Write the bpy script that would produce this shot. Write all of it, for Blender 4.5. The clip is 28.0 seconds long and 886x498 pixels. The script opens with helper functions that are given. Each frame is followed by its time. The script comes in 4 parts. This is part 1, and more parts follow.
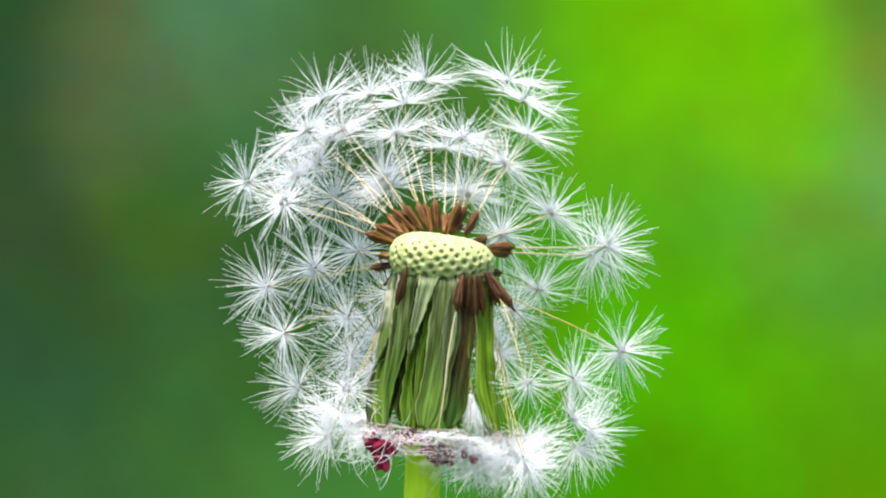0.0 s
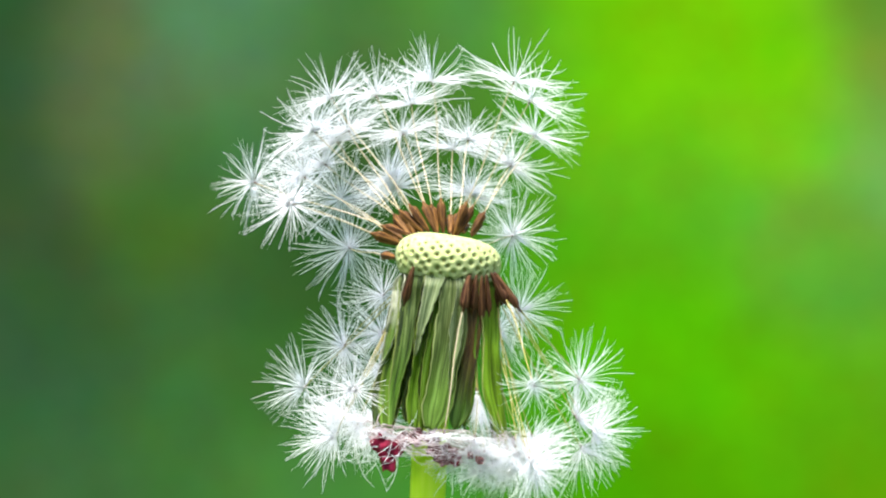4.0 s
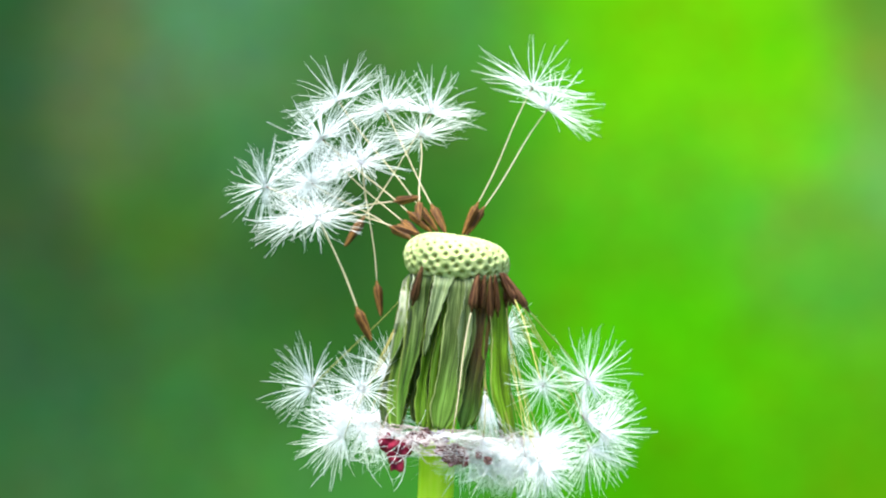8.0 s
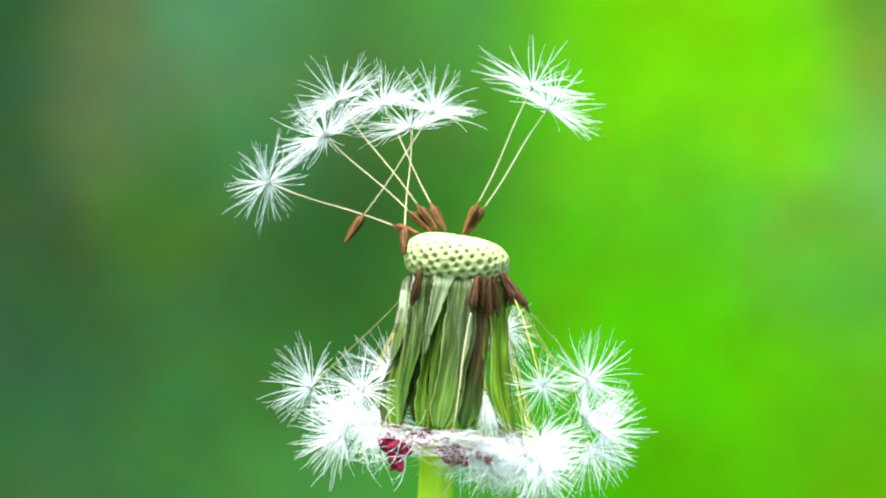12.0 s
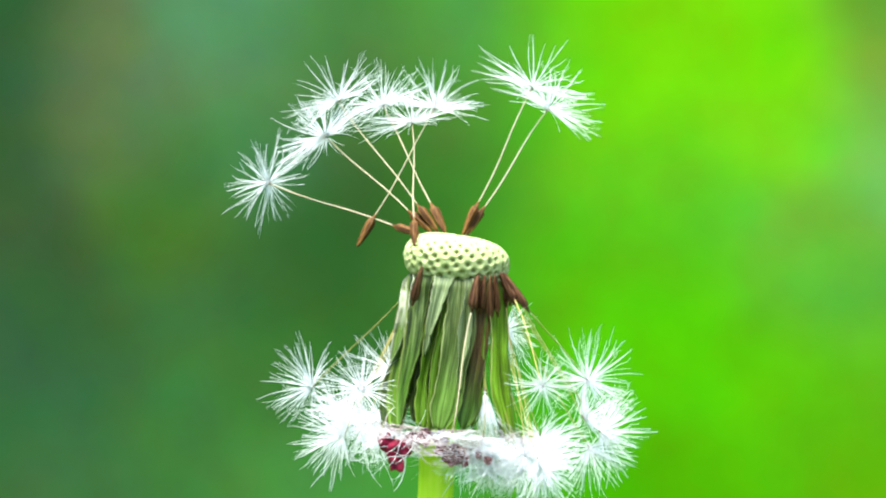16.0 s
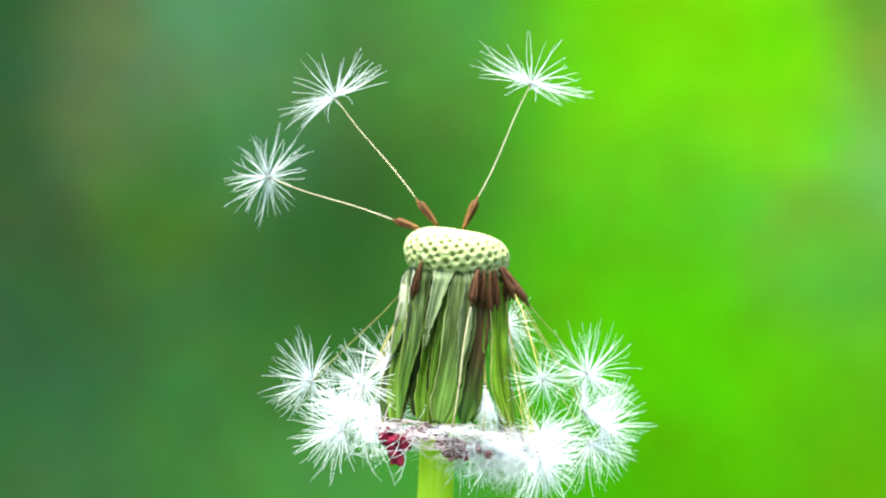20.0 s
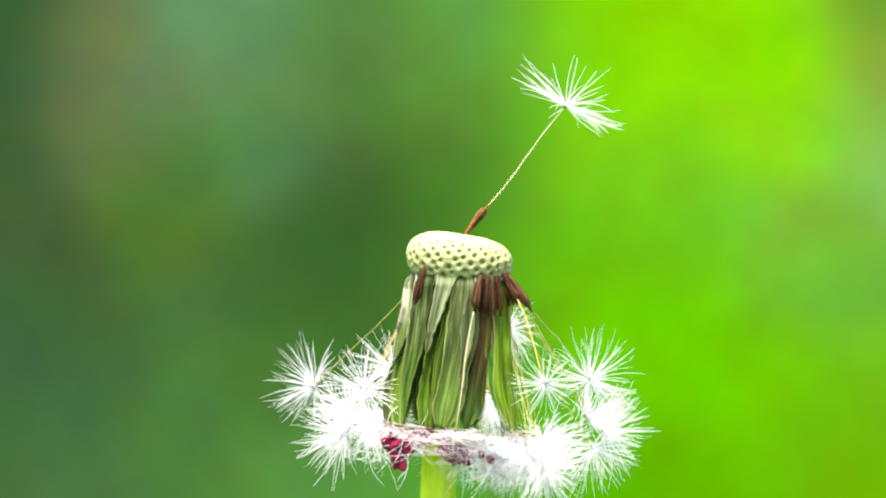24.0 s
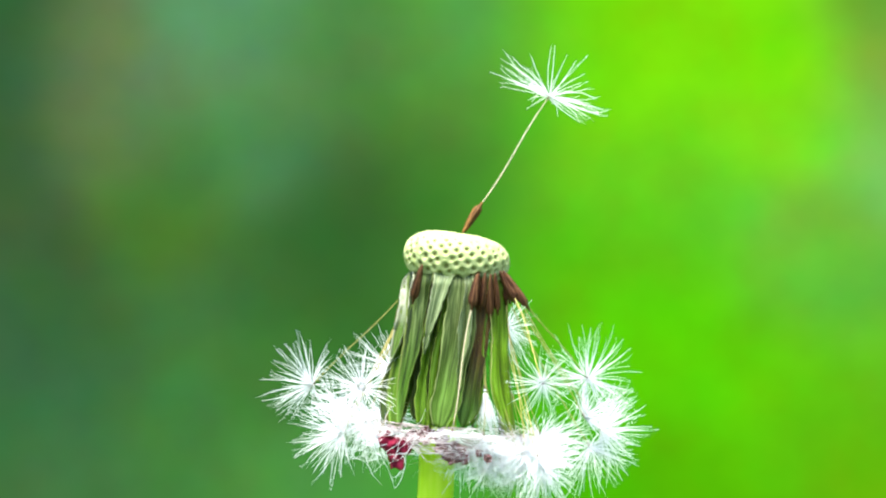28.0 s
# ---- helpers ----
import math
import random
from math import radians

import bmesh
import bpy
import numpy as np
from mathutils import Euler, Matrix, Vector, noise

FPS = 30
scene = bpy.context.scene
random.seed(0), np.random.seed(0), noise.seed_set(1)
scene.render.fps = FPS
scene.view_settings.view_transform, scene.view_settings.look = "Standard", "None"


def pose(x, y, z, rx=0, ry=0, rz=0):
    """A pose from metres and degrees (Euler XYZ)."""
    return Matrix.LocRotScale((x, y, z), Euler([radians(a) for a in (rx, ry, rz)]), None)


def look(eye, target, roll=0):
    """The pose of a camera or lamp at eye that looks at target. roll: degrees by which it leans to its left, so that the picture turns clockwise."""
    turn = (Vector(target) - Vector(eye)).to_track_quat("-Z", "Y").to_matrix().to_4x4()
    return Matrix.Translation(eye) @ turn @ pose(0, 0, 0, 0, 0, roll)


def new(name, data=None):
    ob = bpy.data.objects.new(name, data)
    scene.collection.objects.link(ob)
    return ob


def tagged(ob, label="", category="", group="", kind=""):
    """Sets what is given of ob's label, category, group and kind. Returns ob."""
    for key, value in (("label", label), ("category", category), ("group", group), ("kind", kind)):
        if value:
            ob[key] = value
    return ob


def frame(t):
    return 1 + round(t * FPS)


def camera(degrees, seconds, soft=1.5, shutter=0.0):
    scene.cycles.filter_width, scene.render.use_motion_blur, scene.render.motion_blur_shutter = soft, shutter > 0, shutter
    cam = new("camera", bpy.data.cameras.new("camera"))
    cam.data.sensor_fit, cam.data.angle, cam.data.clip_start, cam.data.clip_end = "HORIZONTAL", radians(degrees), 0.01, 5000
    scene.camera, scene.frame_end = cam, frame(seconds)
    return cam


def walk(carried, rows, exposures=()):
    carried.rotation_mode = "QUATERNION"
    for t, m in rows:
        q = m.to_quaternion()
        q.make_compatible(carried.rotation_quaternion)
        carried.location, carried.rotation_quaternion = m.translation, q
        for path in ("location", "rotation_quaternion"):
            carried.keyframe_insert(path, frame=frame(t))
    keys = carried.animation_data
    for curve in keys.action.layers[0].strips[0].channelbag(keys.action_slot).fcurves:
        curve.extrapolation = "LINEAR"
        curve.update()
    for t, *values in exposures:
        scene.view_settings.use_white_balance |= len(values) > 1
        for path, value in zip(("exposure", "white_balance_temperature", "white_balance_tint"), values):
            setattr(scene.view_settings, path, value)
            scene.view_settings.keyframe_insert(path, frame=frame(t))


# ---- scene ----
# A seeding dandelion in a garden: units in the lists of places are millimetres from the eye's axis.
MM = 0.001
EYE_HEIGHT = 0.30
DISTANCE = 0.247
cam = camera(20.0, 28.0, soft=2.3, shutter=0.35)


def gaze(t, up):
    """The camera stands before the flower and nods by `up` degrees."""
    return t, pose(0, -DISTANCE, EYE_HEIGHT, 90 + up, 0, 0)


walk(cam, [gaze(0.0, -0.013), gaze(0.6, -0.013), gaze(2.7, 0.0), gaze(5.6, 0.0), gaze(5.7, 0.013), gaze(6.8, 0.013), gaze(7.5, 0.0), gaze(16.1, 0.0),
           gaze(16.5, 0.039), gaze(17.0, -0.026), gaze(17.5, 0.013), gaze(18.0, 0.077), gaze(18.5, 0.155), gaze(19.0, -0.045), gaze(19.5, -0.103),
           gaze(20.0, -0.129), gaze(20.5, -0.045), gaze(21.0, 0.0), gaze(21.5, -0.005), gaze(23.7, -0.02), gaze(24.0, -0.02), gaze(24.5, -0.045), gaze(28.0, -0.045)],
     exposures=[(0.0, 1.19, 6800, 18), (3.0, 1.33, 6800, 18), (5.6, 1.46, 6750, 16), (6.8, 1.56, 6650, 12), (7.0, 1.62, 6500, 10), (8.0, 1.58, 6500, 10), (9.0, 1.53, 6500, 10),
                (10.5, 1.55, 6500, 10), (11.0, 1.68, 6500, 10), (20.1, 1.72, 6500, 10), (20.4, 1.72, 6700, 26), (23.7, 1.72, 6700, 26), (23.8, 1.74, 7300, 26), (24.3, 1.74, 7000, 22),
                (25.0, 1.74, 6600, 12), (28.0, 1.74, 6600, 12)])

# ---- sky and sun: bright hazy daylight from above, from before the flower and a little to its left ----
SUN_UP, SUN_ROUND = 73.0, 212.0
# emission strength of the painted foliage backdrop
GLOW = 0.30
world = bpy.data.worlds.new("world")
scene.world = world
world.use_nodes = True
wn = world.node_tree.nodes
sky = wn.new("ShaderNodeTexSky")
sky.sky_type, sky.sun_disc = "NISHITA", False
sky.sun_elevation, sky.sun_rotation = radians(SUN_UP), radians(SUN_ROUND)
world.node_tree.links.new(sky.outputs[0], wn["Background"].inputs[0])
wn["Background"].inputs[1].default_value = 0.13
sun_data = bpy.data.lights.new("sun", "SUN")
sun_data.energy, sun_data.angle, sun_data.color = 5.3, radians(40), (1.0, 0.96, 0.89)
sun = new("sun", sun_data)
sun_from = Vector((math.sin(radians(SUN_ROUND)) * math.cos(radians(SUN_UP)), math.cos(radians(SUN_ROUND)) * math.cos(radians(SUN_UP)), math.sin(radians(SUN_UP))))
sun.matrix_world = look(sun_from * 3, (0, 0, 0))


# ---- materials ----
def material(name):
    m = bpy.data.materials.new(name)
    m.use_nodes = True
    return m, m.node_tree.nodes, m.node_tree.links


def ramp(nodes, links, source, stops):
    r = nodes.new("ShaderNodeValToRGB")
    while len(r.color_ramp.elements) < len(stops):
        r.color_ramp.elements.new(0.5)
    for e, (p, c) in zip(r.color_ramp.elements, stops):
        e.position, e.color = p, (*c, 1)
    links.new(source, r.inputs[0])
    return r.outputs[0]


def noise_of(nodes, links, scale, stretch=(1, 1, 1), detail=3.0, coord="Object"):
    tc, mp, n = nodes.new("ShaderNodeTexCoord"), nodes.new("ShaderNodeMapping"), nodes.new("ShaderNodeTexNoise")
    mp.inputs["Scale"].default_value = stretch
    n.inputs["Scale"].default_value, n.inputs["Detail"].default_value = scale, detail
    links.new(tc.outputs[coord], mp.inputs[0])
    links.new(mp.outputs[0], n.inputs[0])
    return n.outputs[0]


def surface(name, stops, scale, stretch=(1, 1, 1), rough=0.6, bump=0.2, depth=0.00005, translucent=0.0, coord="Object", sheen=0.3):
    m, nodes, links = material(name)
    b = nodes["Principled BSDF"]
    n = noise_of(nodes, links, scale, stretch, 4.0, coord)
    colour = ramp(nodes, links, n, stops)
    links.new(colour, b.inputs["Base Color"])
    b.inputs["Roughness"].default_value = rough
    b.inputs["Specular IOR Level"].default_value = sheen
    if bump:
        bp = nodes.new("ShaderNodeBump")
        bp.inputs["Strength"].default_value, bp.inputs["Distance"].default_value = bump, depth
        links.new(n, bp.inputs["Height"])
        links.new(bp.outputs[0], b.inputs["Normal"])
    if translucent:
        tr, mix = nodes.new("ShaderNodeBsdfTranslucent"), nodes.new("ShaderNodeMixShader")
        links.new(colour, tr.inputs[0])
        mix.inputs[0].default_value = translucent
        links.new(b.outputs[0], mix.inputs[1])
        links.new(tr.outputs[0], mix.inputs[2])
        links.new(mix.outputs[0], nodes["Material Output"].inputs[0])
    return m


HAIR = surface("white_hair", [(0.3, (0.90, 0.94, 0.98)), (0.7, (0.96, 0.98, 0.99))], 900, rough=0.5, bump=0, translucent=0.62)
BEAK = surface("pale_straw", [(0.3, (0.38, 0.31, 0.18)), (0.7, (0.60, 0.53, 0.37))], 300, (1, 1, 0.3), rough=0.5, bump=0)
LOW_BEAK = surface("golden_straw", [(0.3, (0.24, 0.20, 0.045)), (0.7, (0.46, 0.40, 0.13))], 500, rough=0.5, bump=0.1)
KNOB = surface("tan_knob", [(0.3, (0.07, 0.05, 0.035)), (0.7, (0.17, 0.13, 0.10))], 900, rough=0.7, bump=0)
NUT = surface("ribbed_brown_husk", [(0.3, (0.022, 0.009, 0.003)), (0.5, (0.072, 0.032, 0.009)), (0.70, (0.21, 0.105, 0.026))], 4200, (1, 1, 0.16), rough=0.6, sheen=0.12, bump=0.6)
DARK_NUT = surface("dark_maroon_husk", [(0.3, (0.017, 0.006, 0.003)), (0.52, (0.050, 0.021, 0.008)), (0.72, (0.18, 0.09, 0.038))], 4200, (1, 1, 0.16), rough=0.6, sheen=0.12, bump=0.6)
CUSHION = surface("cream_green_pith", [(0.25, (0.26, 0.325, 0.108)), (0.6, (0.365, 0.425, 0.185)), (0.8, (0.48, 0.53, 0.29))], 900, rough=0.7, bump=0.25)
# olive tint of the pits, darkened to hold the shade inside them as well
SHADED_PIT = surface("shaded_olive_pit", [(0.3, (0.125, 0.135, 0.032)), (0.7, (0.235, 0.262, 0.085))], 1500, rough=0.8, bump=0.2)
STEM = surface("pale_green_stalk", [(0.3, (0.38, 0.66, 0.012)), (0.55, (0.50, 0.78, 0.02)), (0.8, (0.66, 0.84, 0.10))], 700, (1, 1, 0.08), rough=0.45, bump=0.3, translucent=0.35)
CRIMSON = surface("crimson_shrivelled_skin", [(0.3, (0.02, 0.001, 0.004)), (0.48, (0.11, 0.003, 0.016)), (0.74, (0.26, 0.012, 0.045))], 700, rough=0.62, sheen=0.15, bump=0.3, depth=0.00006, translucent=0.25)
MAROON = surface("dry_maroon_skin", [(0.3, (0.04, 0.012, 0.012)), (0.5, (0.10, 0.035, 0.035)), (0.75, (0.22, 0.12, 0.11))], 1100, rough=0.6, bump=0.7, depth=0.0001)
SOIL = surface("mossy_lawn_soil", [(0.3, (0.03, 0.05, 0.012)), (0.55, (0.05, 0.10, 0.02)), (0.8, (0.08, 0.06, 0.03))], 60, rough=0.9, bump=0.6, depth=0.01)


def bract_material(name, low, mid, high, edge, foot, fade=(0.35, 0.75)):
    """A leaf with lengthwise veins and pale papery margins: u runs across it, v along it."""
    m, nodes, links = material(name)
    b = nodes["Principled BSDF"]
    uv = nodes.new("ShaderNodeUVMap")
    mp, n = nodes.new("ShaderNodeMapping"), nodes.new("ShaderNodeTexNoise")
    mp.inputs["Scale"].default_value = (4.2, 1.5, 1)
    n.inputs["Scale"].default_value, n.inputs["Detail"].default_value, n.inputs["Distortion"].default_value = 1.5, 5, 0.5
    info = nodes.new("ShaderNodeObjectInfo")
    shift = nodes.new("ShaderNodeCombineXYZ")
    times = nodes.new("ShaderNodeMath")
    times.operation = "MULTIPLY"
    times.inputs[1].default_value = 40
    links.new(info.outputs["Random"], times.inputs[0])
    links.new(times.outputs[0], shift.inputs[0])
    links.new(uv.outputs[0], mp.inputs[0])
    links.new(shift.outputs[0], mp.inputs["Location"])
    links.new(mp.outputs[0], n.inputs[0])
    fine, veins, both = nodes.new("ShaderNodeMapping"), nodes.new("ShaderNodeTexNoise"), nodes.new("ShaderNodeMath")
    fine.inputs["Scale"].default_value = (17, 1.1, 1)
    veins.inputs["Scale"].default_value, veins.inputs["Detail"].default_value = 1.6, 3
    links.new(uv.outputs[0], fine.inputs[0])
    links.new(shift.outputs[0], fine.inputs["Location"])
    links.new(fine.outputs[0], veins.inputs[0])
    half = nodes.new("ShaderNodeMath")
    half.operation = "MULTIPLY"
    half.inputs[1].default_value = 0.6
    links.new(n.outputs[0], half.inputs[0])
    both.operation = "MULTIPLY_ADD"
    both.inputs[1].default_value = 0.4
    links.new(veins.outputs[0], both.inputs[0])
    links.new(half.outputs[0], both.inputs[2])
    grain = both.outputs[0]
    body = ramp(nodes, links, grain, [(0.40, low), (0.50, mid), (0.64, high)])
    sep = nodes.new("ShaderNodeSeparateXYZ")
    links.new(uv.outputs[0], sep.inputs[0])
    down = ramp(nodes, links, sep.outputs[1], [(fade[0], (0, 0, 0)), (fade[1], (0.95, 0.95, 0.95))])
    streak = ramp(nodes, links, grain, [(0.39, tuple(c * 0.25 for c in foot)), (0.5, foot), (0.64, tuple(min(1, c * 1.9 + 0.025) for c in foot))])
    lower = nodes.new("ShaderNodeMix")
    lower.data_type = "RGBA"
    links.new(down, lower.inputs[0])
    links.new(body, lower.inputs[6])
    links.new(streak, lower.inputs[7])
    rim = ramp(nodes, links, sep.outputs[0], [(0.0, (0.75, 0.75, 0.75)), (0.05, (0, 0, 0)), (0.97, (0, 0, 0)), (1.0, (0.45, 0.45, 0.45))])
    mix = nodes.new("ShaderNodeMix")
    mix.data_type = "RGBA"
    links.new(rim, mix.inputs[0])
    links.new(lower.outputs[2], mix.inputs[6])
    mix.inputs[7].default_value = (*edge, 1)
    links.new(mix.outputs[2], b.inputs["Base Color"])
    b.inputs["Roughness"].default_value = 0.5
    b.inputs["Specular IOR Level"].default_value = 0.22
    bp = nodes.new("ShaderNodeBump")
    bp.inputs["Strength"].default_value, bp.inputs["Distance"].default_value = 0.4, 0.0001
    links.new(grain, bp.inputs["Height"])
    links.new(bp.outputs[0], b.inputs["Normal"])
    tr, ms = nodes.new("ShaderNodeBsdfTranslucent"), nodes.new("ShaderNodeMixShader")
    links.new(mix.outputs[2], tr.inputs[0])
    ms.inputs[0].default_value = 0.3
    links.new(b.outputs[0], ms.inputs[1])
    links.new(tr.outputs[0], ms.inputs[2])
    links.new(ms.outputs[0], nodes["Material Output"].inputs[0])
    return m


BRACTS = [bract_material("grey_green_bract", (0.009, 0.020, 0.00216), (0.052, 0.095, 0.01728), (0.19, 0.26, 0.0864), (0.26, 0.34, 0.0864), (0.046, 0.120, 0.004)),
          bract_material("fresh_green_bract", (0.01008, 0.0294, 0.001344), (0.042, 0.105, 0.002688), (0.0924, 0.1848, 0.008064), (0.21, 0.2856, 0.05376), (0.0714, 0.1638, 0.00336)),
          bract_material("dull_olive_bract", (0.00672, 0.01092, 0.001512), (0.02352, 0.0378, 0.004032), (0.0504, 0.0714, 0.0121), (0.1344, 0.168, 0.03024), (0.0252, 0.0546, 0.003024)),
          bract_material("brown_purple_bract", (0.022, 0.011, 0.002), (0.072, 0.042, 0.007), (0.14, 0.09, 0.022), (0.17, 0.13, 0.05), (0.036, 0.100, 0.004), (0.5, 0.85)),
          bract_material("pale_cream_bract", (0.3024, 0.3444, 0.21), (0.4704, 0.504, 0.3696), (0.6048, 0.63, 0.5208), (0.6048, 0.63, 0.4872), (0.0714, 0.1512, 0.01008), (0.22, 0.40)),
          bract_material("silvery_green_bract", (0.05, 0.085, 0.0287), (0.17, 0.24, 0.1066), (0.36, 0.43, 0.2378), (0.46, 0.52, 0.3116), (0.06, 0.12, 0.01312)),
          bract_material("bright_grass_green_bract", (0.042, 0.0924, 0.0042), (0.1092, 0.21, 0.01008), (0.168, 0.2856, 0.0252), (0.42, 0.462, 0.168), (0.1848, 0.3528, 0.01008), (0.2, 0.5)),
          bract_material("sage_green_bract", (0.020, 0.036, 0.00592), (0.068, 0.108, 0.02516), (0.22, 0.29, 0.1036), (0.32, 0.40, 0.1406), (0.064, 0.140, 0.010))]


# ---- the setting: lawn underfoot and a far, wholly soft, glowing backdrop of painted leaves ----
def part(name, bm, mat, parent=None, label="", smooth=True, slots=()):
    me = bpy.data.meshes.new(name)
    bm.to_mesh(me)
    bm.free()
    me.materials.append(mat)
    for s in slots:
        me.materials.append(s)
    for p in me.polygons:
        p.use_smooth = smooth
    ob = new(name, me)
    ob.parent = parent
    if label:
        tagged(ob, label)
    return ob


def make_ground():
    bm = bmesh.new()
    bmesh.ops.create_grid(bm, x_segments=40, y_segments=40, size=400)
    return tagged(part("ground", bm, SOIL), "mossy dark green lawn soil under the dandelion", "ground", kind="structure")


make_ground()


def foliage_light():
    """Emission painted as soft patches of colour: sun and shade on far, out-of-focus leaves."""
    m, nodes, links = material("glowing_far_foliage")
    nodes.remove(nodes["Principled BSDF"])
    tc = nodes.new("ShaderNodeTexCoord")
    grain = nodes.new("ShaderNodeTexNoise")
    grain.inputs["Scale"].default_value, grain.inputs["Detail"].default_value = 5.0, 1.0
    links.new(tc.outputs["Object"], grain.inputs[0])
    centred = nodes.new("ShaderNodeVectorMath")
    centred.operation = "SUBTRACT"
    centred.inputs[1].default_value = (0.5, 0.5, 0.5)
    links.new(grain.outputs["Color"], centred.inputs[0])
    wobble = nodes.new("ShaderNodeVectorMath")
    wobble.operation = "MULTIPLY_ADD"
    wobble.inputs[1].default_value = (0.05, 0.0, 0.05)
    links.new(centred.outputs[0], wobble.inputs[0])
    links.new(tc.outputs["Object"], wobble.inputs[2])
    state = {"sum": None, "weight": None}

    def maths(op, a, b):
        n = nodes.new("ShaderNodeMath")
        n.operation = op
        for i, v in enumerate((a, b)):
            if v is None:
                continue
            if isinstance(v, (int, float)):
                n.inputs[i].default_value = v
            else:
                links.new(v, n.inputs[i])
        return n.outputs[0]

    def blob(x, z, wide, high, colour):
        d = nodes.new("ShaderNodeVectorMath")
        d.operation = "SUBTRACT"
        d.inputs[1].default_value = (x, 0, z)
        links.new(wobble.outputs[0], d.inputs[0])
        s = nodes.new("ShaderNodeVectorMath")
        s.operation = "MULTIPLY"
        s.inputs[1].default_value = (1 / wide, 0, 1 / high)
        links.new(d.outputs[0], s.inputs[0])
        q = nodes.new("ShaderNodeVectorMath")
        q.operation = "DOT_PRODUCT"
        links.new(s.outputs[0], q.inputs[0])
        links.new(s.outputs[0], q.inputs[1])
        w = maths("POWER", 2.718, maths("MULTIPLY", q.outputs["Value"], -0.58))
        c = nodes.new("ShaderNodeVectorMath")
        c.operation = "SCALE"
        c.inputs[0].default_value = colour
        links.new(w, c.inputs["Scale"])
        if state["sum"] is None:
            state["sum"], state["weight"] = c.outputs[0], w
            return
        a = nodes.new("ShaderNodeVectorMath")
        a.operation = "ADD"
        links.new(state["sum"], a.inputs[0])
        links.new(c.outputs[0], a.inputs[1])
        state["sum"], state["weight"] = a.outputs[0], maths("ADD", state["weight"], w)

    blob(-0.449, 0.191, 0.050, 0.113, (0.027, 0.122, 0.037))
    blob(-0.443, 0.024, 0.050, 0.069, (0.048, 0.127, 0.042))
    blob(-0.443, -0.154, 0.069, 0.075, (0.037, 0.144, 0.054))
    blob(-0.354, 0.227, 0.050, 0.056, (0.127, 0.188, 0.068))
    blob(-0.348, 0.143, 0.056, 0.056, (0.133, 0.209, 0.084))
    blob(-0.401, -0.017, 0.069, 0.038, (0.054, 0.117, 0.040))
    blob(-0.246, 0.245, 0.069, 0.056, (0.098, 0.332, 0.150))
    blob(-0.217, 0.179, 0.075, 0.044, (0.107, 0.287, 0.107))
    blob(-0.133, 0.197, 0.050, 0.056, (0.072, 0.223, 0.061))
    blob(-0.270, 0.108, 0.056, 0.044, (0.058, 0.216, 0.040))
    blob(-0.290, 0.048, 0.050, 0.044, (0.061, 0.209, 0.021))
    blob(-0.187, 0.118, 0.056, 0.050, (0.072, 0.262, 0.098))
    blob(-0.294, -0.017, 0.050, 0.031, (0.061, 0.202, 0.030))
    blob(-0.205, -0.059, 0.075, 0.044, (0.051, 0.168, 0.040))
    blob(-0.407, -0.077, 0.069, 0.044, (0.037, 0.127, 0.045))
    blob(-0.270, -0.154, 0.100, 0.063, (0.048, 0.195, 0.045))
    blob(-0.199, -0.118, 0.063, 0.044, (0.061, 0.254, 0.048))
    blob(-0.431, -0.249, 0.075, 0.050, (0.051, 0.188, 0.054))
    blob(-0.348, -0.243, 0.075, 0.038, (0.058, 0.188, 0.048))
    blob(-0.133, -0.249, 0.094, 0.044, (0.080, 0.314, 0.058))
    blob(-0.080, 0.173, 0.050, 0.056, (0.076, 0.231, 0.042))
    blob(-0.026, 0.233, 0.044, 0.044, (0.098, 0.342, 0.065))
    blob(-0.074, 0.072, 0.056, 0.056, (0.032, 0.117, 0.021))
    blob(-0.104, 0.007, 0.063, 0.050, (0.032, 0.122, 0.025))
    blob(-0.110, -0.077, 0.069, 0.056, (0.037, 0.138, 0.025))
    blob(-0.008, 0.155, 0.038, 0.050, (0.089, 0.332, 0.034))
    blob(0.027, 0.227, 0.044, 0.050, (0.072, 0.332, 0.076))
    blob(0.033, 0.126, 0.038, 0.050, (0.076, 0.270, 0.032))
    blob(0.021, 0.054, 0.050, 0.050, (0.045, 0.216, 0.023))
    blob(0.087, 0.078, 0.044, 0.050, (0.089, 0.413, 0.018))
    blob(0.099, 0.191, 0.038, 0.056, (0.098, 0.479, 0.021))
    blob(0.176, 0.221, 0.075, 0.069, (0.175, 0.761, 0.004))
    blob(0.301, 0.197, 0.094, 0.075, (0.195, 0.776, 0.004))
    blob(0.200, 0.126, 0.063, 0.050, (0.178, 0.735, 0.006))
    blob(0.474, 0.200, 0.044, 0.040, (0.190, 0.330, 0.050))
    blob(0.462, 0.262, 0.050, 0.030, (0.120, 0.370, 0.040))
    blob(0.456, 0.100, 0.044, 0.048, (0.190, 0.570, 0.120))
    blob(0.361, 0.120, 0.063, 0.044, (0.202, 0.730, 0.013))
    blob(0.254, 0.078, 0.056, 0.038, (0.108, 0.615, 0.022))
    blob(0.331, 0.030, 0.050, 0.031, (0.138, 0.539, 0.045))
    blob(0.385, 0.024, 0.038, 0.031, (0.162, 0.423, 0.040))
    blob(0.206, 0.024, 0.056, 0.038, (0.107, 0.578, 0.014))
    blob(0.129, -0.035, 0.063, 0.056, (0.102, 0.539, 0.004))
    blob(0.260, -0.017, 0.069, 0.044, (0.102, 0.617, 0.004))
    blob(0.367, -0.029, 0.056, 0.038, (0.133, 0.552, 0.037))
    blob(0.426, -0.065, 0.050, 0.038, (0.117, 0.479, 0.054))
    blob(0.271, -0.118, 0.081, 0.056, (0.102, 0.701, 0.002))
